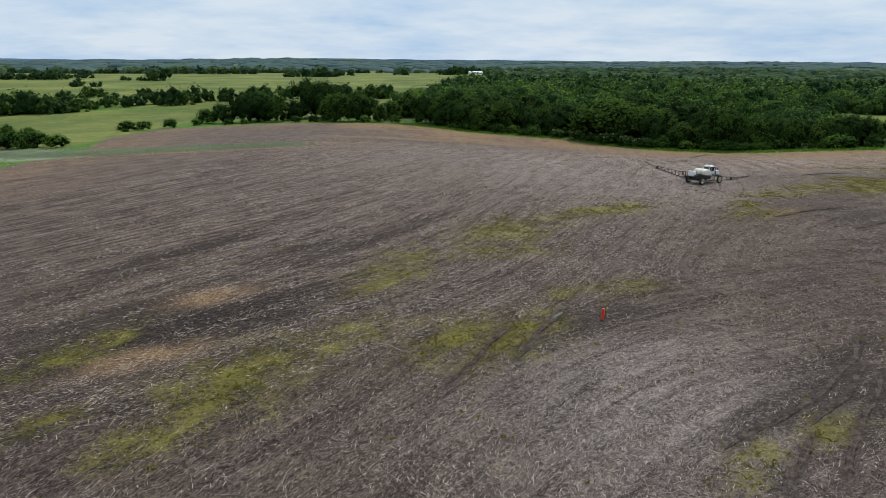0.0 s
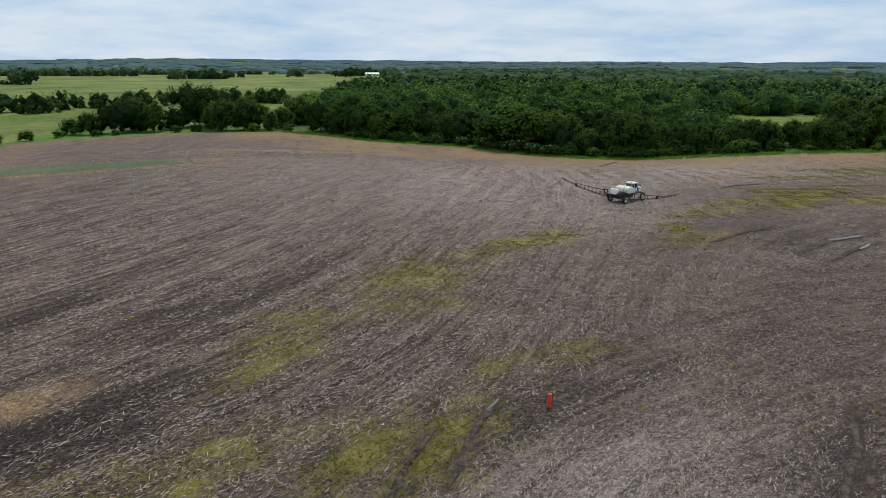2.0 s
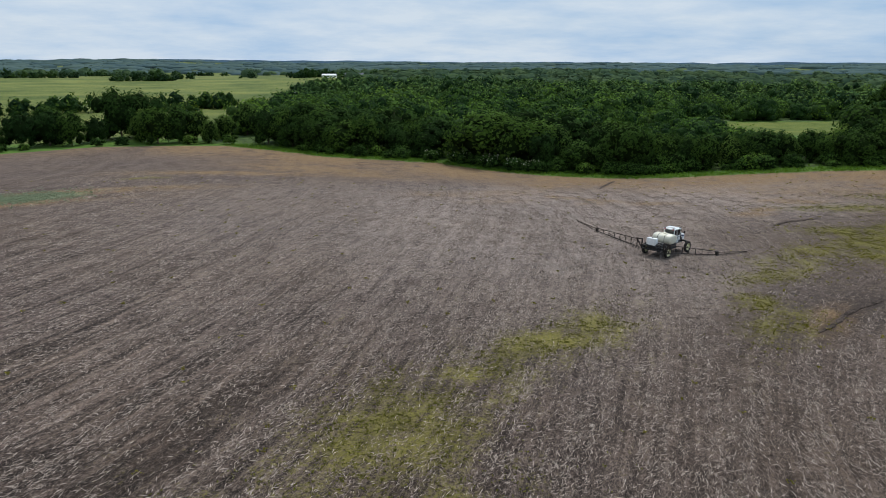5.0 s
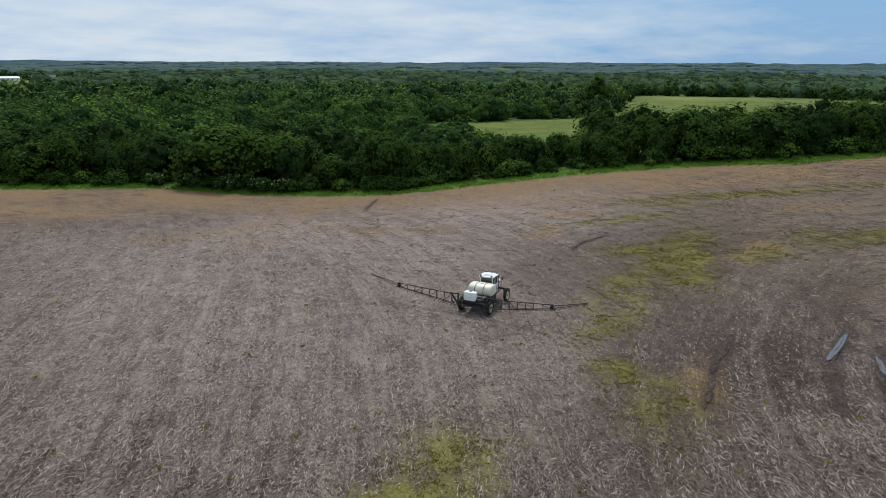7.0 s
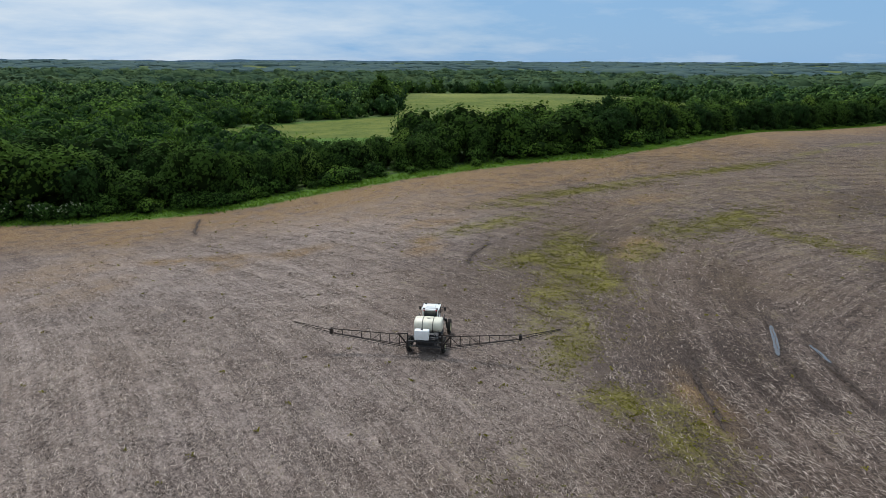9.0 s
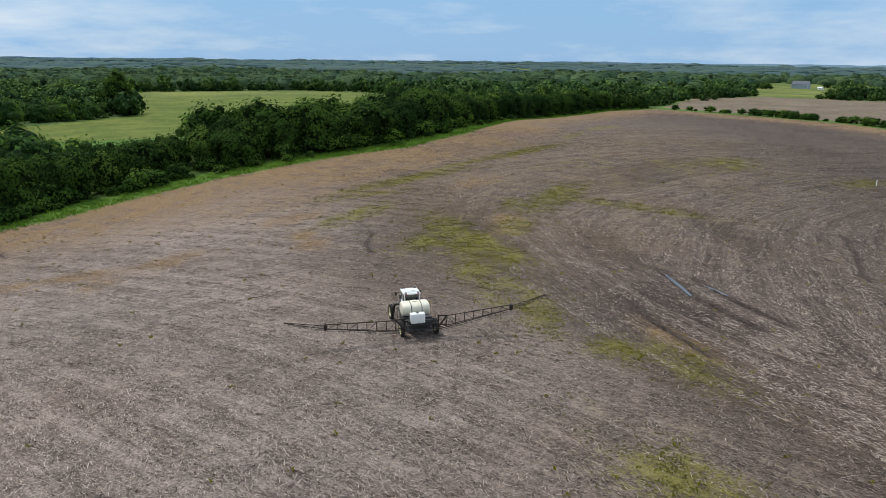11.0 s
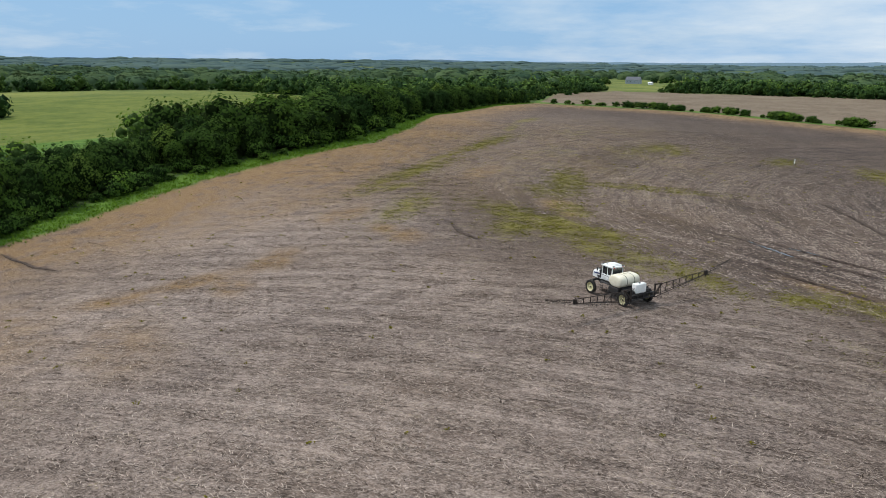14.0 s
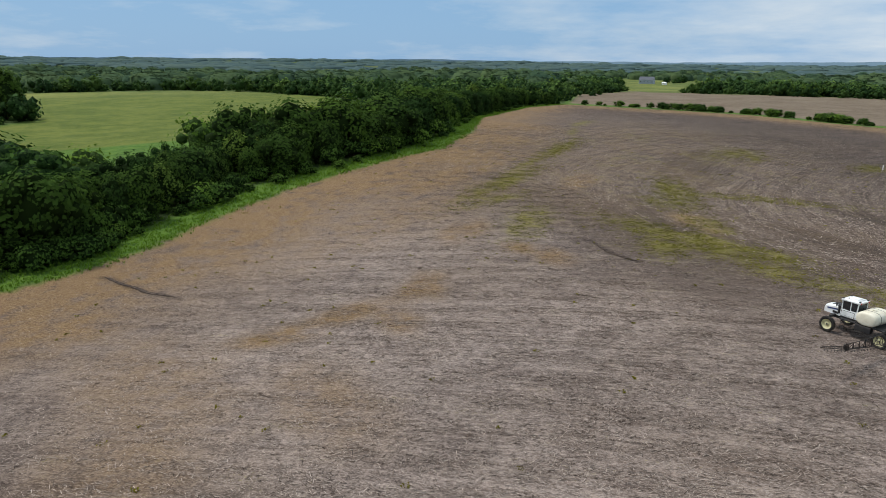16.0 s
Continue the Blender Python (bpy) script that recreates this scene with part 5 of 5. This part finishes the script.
# ---- small things in the field ----
pipe = new("standpipe")
tagged(pipe, "orange red plastic drainage standpipe upright in the weedy hollow", "pipe")
ribs = [(0.15, 0.0)]
for k in range(16):
    ribs += [(0.15, 0.07 * k + 0.01), (0.165, 0.07 * k + 0.03), (0.15, 0.07 * k + 0.055)]
ribs += [(0.15, 1.16), (0.13, 1.18), (0.0, 1.18)]
b = bm_lathe(ribs, 20)
b.transform(Matrix.Rotation(radians(90), 4, "X"))
part("riser", b, RED, pipe, smooth=True)
part("stake", bm_tube((0.30, 0.12, -0.1), (0.42, 0.16, 1.25), 0.02, 6), BLACK, pipe, "dark thin stake")
part("flag", bm_box((0.28, 0.012, 0.2), (0.54, 0.16, 1.15), 0.003, (0, -15, 20)), YELLOW, pipe, "small yellow flag")
pipe.matrix_basis = pose(16.1, 67.1, height1(16.1, 67.1) - 0.02, 0, 2, 20)

post = new("marker_post")
tagged(post, "white leaning marker post in the stubble", "post")
part("post_shaft", bm_box((0.16, 0.10, 1.7), (0, 0, 0.8), 0.02), WHITE, post)
part("post_cap", bm_box((0.22, 0.15, 0.14), (0, 0, 1.7), 0.03, None, (0.6, 0.6)), WHITE, post)
post.matrix_basis = pose(188, 54.3, height1(188, 54.3) - 0.25, 10, 12, 20)


def puddle(x0, y0, x1, y1, w, seed):
    r = random.Random(seed)
    L = math.hypot(x1 - x0, y1 - y0)
    dx, dy = (x1 - x0) / L, (y1 - y0) / L
    bm = bmesh.new()
    n = 24
    side = [[], []]
    for k in range(n + 1):
        q = k / n
        ww = w * (math.sin(math.pi * q) ** 0.22 + 0.02) * r.uniform(0.88, 1.06) * 0.5
        cx, cy = x0 + dx * L * q, y0 + dy * L * q + 0.04 * math.sin(q * 7 + seed)
        for j, s in enumerate((-1, 1)):
            px, py = cx - dy * ww * s, cy + dx * ww * s
            side[j].append(bm.verts.new((px, py, height1(px, py) + 0.075)))
    for k in range(n):
        bm.faces.new((side[0][k], side[1][k], side[1][k + 1], side[0][k + 1]))
    me = bpy.data.meshes.new("puddle")
    bmesh.ops.recalc_face_normals(bm, faces=bm.faces)
    bm.to_mesh(me)
    bm.free()
    me.materials.append(WATER)
    return tagged(new("puddle", me), "muddy rainwater lying in a wheel rut", "water", kind="structure")


def mud_material():
    n = Nodes("rutted mud")
    p = n.pos()
    a, b = n.noise(p, 1.3, 5, 0.7), n.noise(p, 7.0, 4, 0.8)
    n.bump(n.math("ADD", a, b), 0.8, 0.08)
    c = n.mix(n.ramp(n.math("ADD", n.math("MULTIPLY", a, 0.6), n.math("MULTIPLY", b, 0.5)), 0.48, 0.66), (0.026, 0.019, 0.015), (0.120, 0.090, 0.074))
    return n.done(c, 0.9, 0.0, 0.12)


MUD = mud_material()


def wheel_rut(line, seed):
    """A pressed wheel track: a shallow trough of mud between two low, broken berms."""
    r = random.Random(seed)
    pts = []
    for (x0, y0), (x1, y1) in zip(line, line[1:]):
        n = max(2, int(math.hypot(x1 - x0, y1 - y0) / 0.4))
        pts += [(x0 + (x1 - x0) * k / n, y0 + (y1 - y0) * k / n) for k in range(n)]
    pts.append(line[-1])
    bm = bmesh.new()
    prev = None
    for k, (x, y) in enumerate(pts):
        xa, ya = pts[max(0, k - 2)]
        xb, yb = pts[min(len(pts) - 1, k + 2)]
        L = math.hypot(xb - xa, yb - ya)
        nx_, ny_ = -(yb - ya) / L, (xb - xa) / L
        end = min(1.0, (k + 0.3) / 6, (len(pts) - k - 0.7) / 6)
        w = 0.20 * r.uniform(0.5, 1.3) * max(0.15, end)
        wob = 0.10 * math.sin(k * 0.31 + seed)
        cur = []
        for q, h in ((-1.5, -0.05), (-1.0, 0.09), (-0.5, 0.02), (0.5, 0.02), (1.0, 0.08), (1.5, -0.05)):
            px, py = x + nx_ * (w * q + wob), y + ny_ * (w * q + wob)
            cur.append(bm.verts.new((px, py, height1(px, py) + h * max(0.2, end) * r.uniform(0.6, 1.3) + (0.02 if h > 0 else 0))))
        if prev:
            for i in range(5):
                bm.faces.new((prev[i], prev[i + 1], cur[i + 1], cur[i]))
        prev = cur
    me = bpy.data.meshes.new("wheel_rut")
    bmesh.ops.recalc_face_normals(bm, faces=bm.faces)
    bm.to_mesh(me)
    bm.free()
    for f in me.polygons:
        f.use_smooth = True
    me.materials.append(MUD)
    return tagged(new("wheel_rut", me), "dark muddy wheel rut pressed into the stubble", "rut", kind="structure")


for k, line in enumerate(RUTS):
    wheel_rut(line, k)
puddle(80.7, 112.7, 72.0, 110.1, 0.6, 1)
puddle(77.6, 108.2, 73.9, 105.6, 0.5, 2)
puddle(12.3, 68.8, 10.9, 66.9, 0.28, 3)


# ---- farmsteads ----
def house(name, label, x, y, turn, L, W, H, rise, wall_mat, roof_mat, windows=3):
    root = new(name)
    tagged(root, label, "building")
    bm = bmesh.new()
    prof = [(-W / 2, -1.0), (W / 2, -1.0), (W / 2, H), (0, H + rise), (-W / 2, H)]
    ends = [[bm.verts.new((sx * L / 2, py, pz)) for py, pz in prof] for sx in (-1, 1)]
    bm.faces.new(ends[0][::-1])
    bm.faces.new(ends[1])
    for i in range(5):
        bm.faces.new((ends[0][i], ends[0][(i + 1) % 5], ends[1][(i + 1) % 5], ends[1][i]))
    wall = part("wall", bm, wall_mat, root)
    slope = math.degrees(math.atan2(rise, W / 2))
    run = math.hypot(rise, W / 2) + 0.5
    for s in (-1, 1):
        part("roof", bm_box((L + 0.9, run, 0.18), (0, s * (W / 4 + 0.18), H + rise / 2 + 0.05), 0.02, (-s * slope, 0, 0)), roof_mat, root)
    for k in range(windows):
        for s in (-1, 1):
            wx = -L / 2 + L * (k + 0.5) / windows
            win = part("window", bm_box((1.7, 0.10, 1.3), (wx, s * (W / 2 + 0.03), H * 0.55), 0.02), SIDING, wall)
            win.parent = root
            part("pane", bm_box((1.4, 0.12, 1.05), (wx, s * (W / 2 + 0.04), H * 0.55), 0.02), GLASS, win)
    part("door", bm_box((1.1, 0.1, 2.1), (L * 0.08, -W / 2 - 0.04, 1.05), 0.02), ROOF_GREY, root)
    root.matrix_basis = pose(x, y, height1(x, y), 0, 0, turn)
    return root


house("shed", "white machine shed with a pale metal roof among farm trees", 42, 1095, 8, 20, 10, 3.0, 1.8, SIDING, SIDING, 4)
house("farmhouse", "low grey farmhouse with a dark shingle roof beside trees", 78, 1088, -6, 26, 11, 3.6, 3.2, SIDING_GREY, ROOF_GREY, 5)
house("farmhouse", "grey two-storey farmhouse with a shingle roof on the lawn", 1105, -130, 60, 22, 13, 6.0, 4.5, SIDING_GREY, ROOF_GREY, 4)
house("shed", "small white shed on the lawn by the farmhouse", 1080, -150, 40, 6, 5, 2.6, 1.2, SIDING, SIDING, 1)
house("barn", "far white-roofed barn on the wooded horizon", -590, 2350, 10, 18, 12, 4, 2, SIDING, SIDING, 5)
house("barn", "far white-roofed barn on the wooded horizon", -500, 2400, 5, 44, 14, 4, 2.5, SIDING, SIDING, 5)


# ---- litter, weeds and grass ----
def field_mask(X, Y):
    return (inside(FIELD, X, Y) > 0.5) & (from_line(STRIP, X, Y) > 6)


def weed_mask(X, Y):
    w = np.zeros_like(X)
    for e in WEEDS:
        w = np.maximum(w, ellipse(X, Y, *e))
    for e in WEEDS_THIN:
        w = np.maximum(w, 0.55 * ellipse(X, Y, *e))
    return w


def residue(seed, n, x0, x1, y0, y1, long, wide):
    r = np.random.RandomState(seed)
    X, Y = r.uniform(x0, x1, n), r.uniform(y0, y1, n)
    u, _, _ = rows_at(X, Y)
    clump = 0.5 + 0.35 * wave(X, Y, 7, 91) + 0.35 * wave(X, Y, 2.2, 92) + 0.25 * np.sin(u * 6.2832 / 0.76) + 0.3 * np.sin(u * 6.2832 / 4.6 + 2 * wave(X, Y, 30, 93))
    bare = np.zeros_like(X)
    for e in BARES:
        bare = np.maximum(bare, ellipse(X, Y, *e))
    edge = np.minimum(np.minimum(X - x0, x1 - X), np.minimum(Y - y0, y1 - Y))
    rut = np.full(n, 9.0)
    for line in RUTS:
        rut = np.minimum(rut, from_line(line, X, Y))
    keep = field_mask(X, Y) & (rut > 0.6) & (r.rand(n) < np.clip(clump - 0.5 * bare, 0.08, 1) * np.clip(edge / 35, 0, 1) * (1 - 0.85 * weed_mask(X, Y)))
    X, Y = X[keep], Y[keep]
    k = len(X)
    a = rows_at(X, Y)[2] + r.normal(size=k) * 0.65
    tip = r.normal(size=k) * 0.16
    L, W = long * r.uniform(0.35, 1.5, k), wide * r.uniform(0.6, 1.6, k)
    D = np.stack([np.cos(a) * np.cos(tip), np.sin(a) * np.cos(tip), np.sin(tip)], 1) * (L / 2)[:, None]
    S = np.stack([-np.sin(a), np.cos(a), np.zeros(k)], 1) * (W / 2)[:, None]
    P = np.stack([X, Y, height(X, Y) + 0.05 * wave(X, Y, 6, 81) + 0.02 + np.abs(D[:, 2]) * 0.9], 1)
    bend = np.stack([np.zeros(k), np.zeros(k), W * 0.5], 1)
    V = np.stack([P - D - S * 0.6, P - D * 0.2 + S + bend, P + D + S * 0.3, P + D * 0.2 - S + bend * 0.4], 1).reshape(-1, 3)
    F = np.arange(k)[:, None] * 4 + np.arange(4)[None, :]
    ob = new("crop_residue", mesh_arrays("crop_residue", V, F, [STRAW]))
    return tagged(ob, "pale broken stalks strewn over the stubble field", "straw", kind="stuff")


residue(1, 600000, -62, 112, 12, 240, 0.52, 0.032)
residue(2, 520000, -48, 80, 22, 205, 0.42, 0.034)

residue(3, 260000, -10, 90, 80, 222, 0.50, 0.036)
residue(4, 200000, 70, 260, 30, 200, 0.75, 0.060)


def tufts(name, seed, X, Y, tall, wide, blades, mat, label, category):
    r = np.random.RandomState(seed)
    k = len(X)
    V = []
    Zg = height(X, Y)
    for b in range(blades):
        a = r.uniform(0, 6.283, k)
        h, w = tall * r.uniform(0.5, 1.3, k), wide * r.uniform(0.6, 1.4, k)
        out = h * r.uniform(0.35, 1.1, k)
        o = r.normal(size=(k, 2)) * (wide * 0.8)
        base = np.stack([X + o[:, 0], Y + o[:, 1], Zg - 0.02], 1)
        d = np.stack([np.cos(a), np.sin(a), np.zeros(k)], 1)
        s = np.stack([-np.sin(a), np.cos(a), np.zeros(k)], 1) * (w / 2)[:, None]
        mid = base + d * (out * 0.45)[:, None] + np.array([0, 0, 1]) * (h * 0.8)[:, None]
        tip = base + d * out[:, None] + np.array([0, 0, 1]) * (h * 0.85)[:, None]
        V.append(np.stack([base, mid - s, tip, mid + s], 1))
    V = np.concatenate(V, 1).reshape(-1, 3)
    ob = new(name, mesh_arrays(name, V, np.arange(len(V)).reshape(-1, 4), [mat]))
    return tagged(ob, label, category, kind="stuff")


rw = np.random.RandomState(17)
X, Y = rw.uniform(-60, 220, 420000), rw.uniform(34, 190, 420000)
wm = weed_mask(X, Y) * (0.55 + 0.6 * wave(X, Y, 5, 95) + 0.4 * wave(X, Y, 1.8, 96))
ok = (rw.rand(len(X)) < wm * 1.3) & field_mask(X, Y)
tufts("weeds", 3, X[ok], Y[ok], 0.11, 0.13, 4, LEAF_WEED, "low yellow-green weeds in patches on the stubble", "weeds")
X, Y = rw.uniform(-60, 200, 1500), rw.uniform(34, 225, 1500)
ok = field_mask(X, Y) & (rw.rand(len(X)) < 0.5 + 0.5 * wave(X, Y, 25, 97))
tufts("weeds", 4, X[ok], Y[ok], 0.2, 0.17, 8, LEAF_WEED, "single weed plants scattered over the stubble", "weeds")
EDGE_PTS = np.array(rim)
pick = rw.randint(0, len(EDGE_PTS), 11000)
off = np.abs(rw.normal(size=11000)) * 5.5 - 0.6
X, Y = EDGE_PTS[pick, 0] + EDGE_PTS[pick, 2] * off + rw.normal(size=11000), EDGE_PTS[pick, 1] + EDGE_PTS[pick, 3] * off + rw.normal(size=11000)
tufts("grass", 5, X, Y, 0.55, 0.16, 4, LEAF_GRASS, "tall green grass on the margin between field and wood", "grass")
st = np.array(STRIP)
q = rw.uniform(0, 3.999, 9000)
i = q.astype(int)
X = st[i, 0] + (st[i + 1, 0] - st[i, 0]) * (q - i) + rw.normal(size=9000) * np.where(i < 1, 7.0, 4.0)
Y = st[i, 1] + (st[i + 1, 1] - st[i, 1]) * (q - i) + rw.normal(size=9000) * np.where(i < 1, 7.0, 4.0)
LEAF_REED = leaf_material("grey green brome", (0.20, 0.25, 0.13), (0.34, 0.38, 0.27), 0.0)
tufts("grass", 6, X, Y, 0.26, 0.16, 4, LEAF_REED, "grey-green brome grass in the waterway strip", "grass")


# ---- the last ridge, painted haze blue ----
ra = np.radians(np.arange(-60, 152, 0.5))
RX, RY = 60 + 4700 * np.cos(ra), 150 + 4700 * np.sin(ra)
crest = 31 + 7 * wave(RX, RY, 1900, 44) + 3 * wave(RX, RY, 260, 45) + 1.5 * wave(RX, RY, 90, 46)
V = np.concatenate([np.stack([RX, RY, np.full(len(ra), -60.0)], 1), np.stack([RX, RY, crest], 1), np.stack([RX * 1.03, RY * 1.03, np.full(len(ra), -60.0)], 1)])
k = np.arange(len(ra) - 1)[:, None]
m = len(ra)
F = np.concatenate([k + np.array([[0, 1, m + 1, m]]), k + np.array([[m, m + 1, 2 * m + 1, 2 * m]])])
# The blue is distance haze, put into the ridge's base colour.
HAZE_RIDGE = worn("far ridge, haze blue", (0.165, 0.245, 0.31), 0.9, 0, (0.14, 0.215, 0.275), 0.6, 0.01, 0.0)
tagged(new("backdrop", mesh_arrays("backdrop", V, F, [HAZE_RIDGE], smooth=True)), "low wooded ridge on the far horizon, painted haze blue", "backdrop", kind="structure")
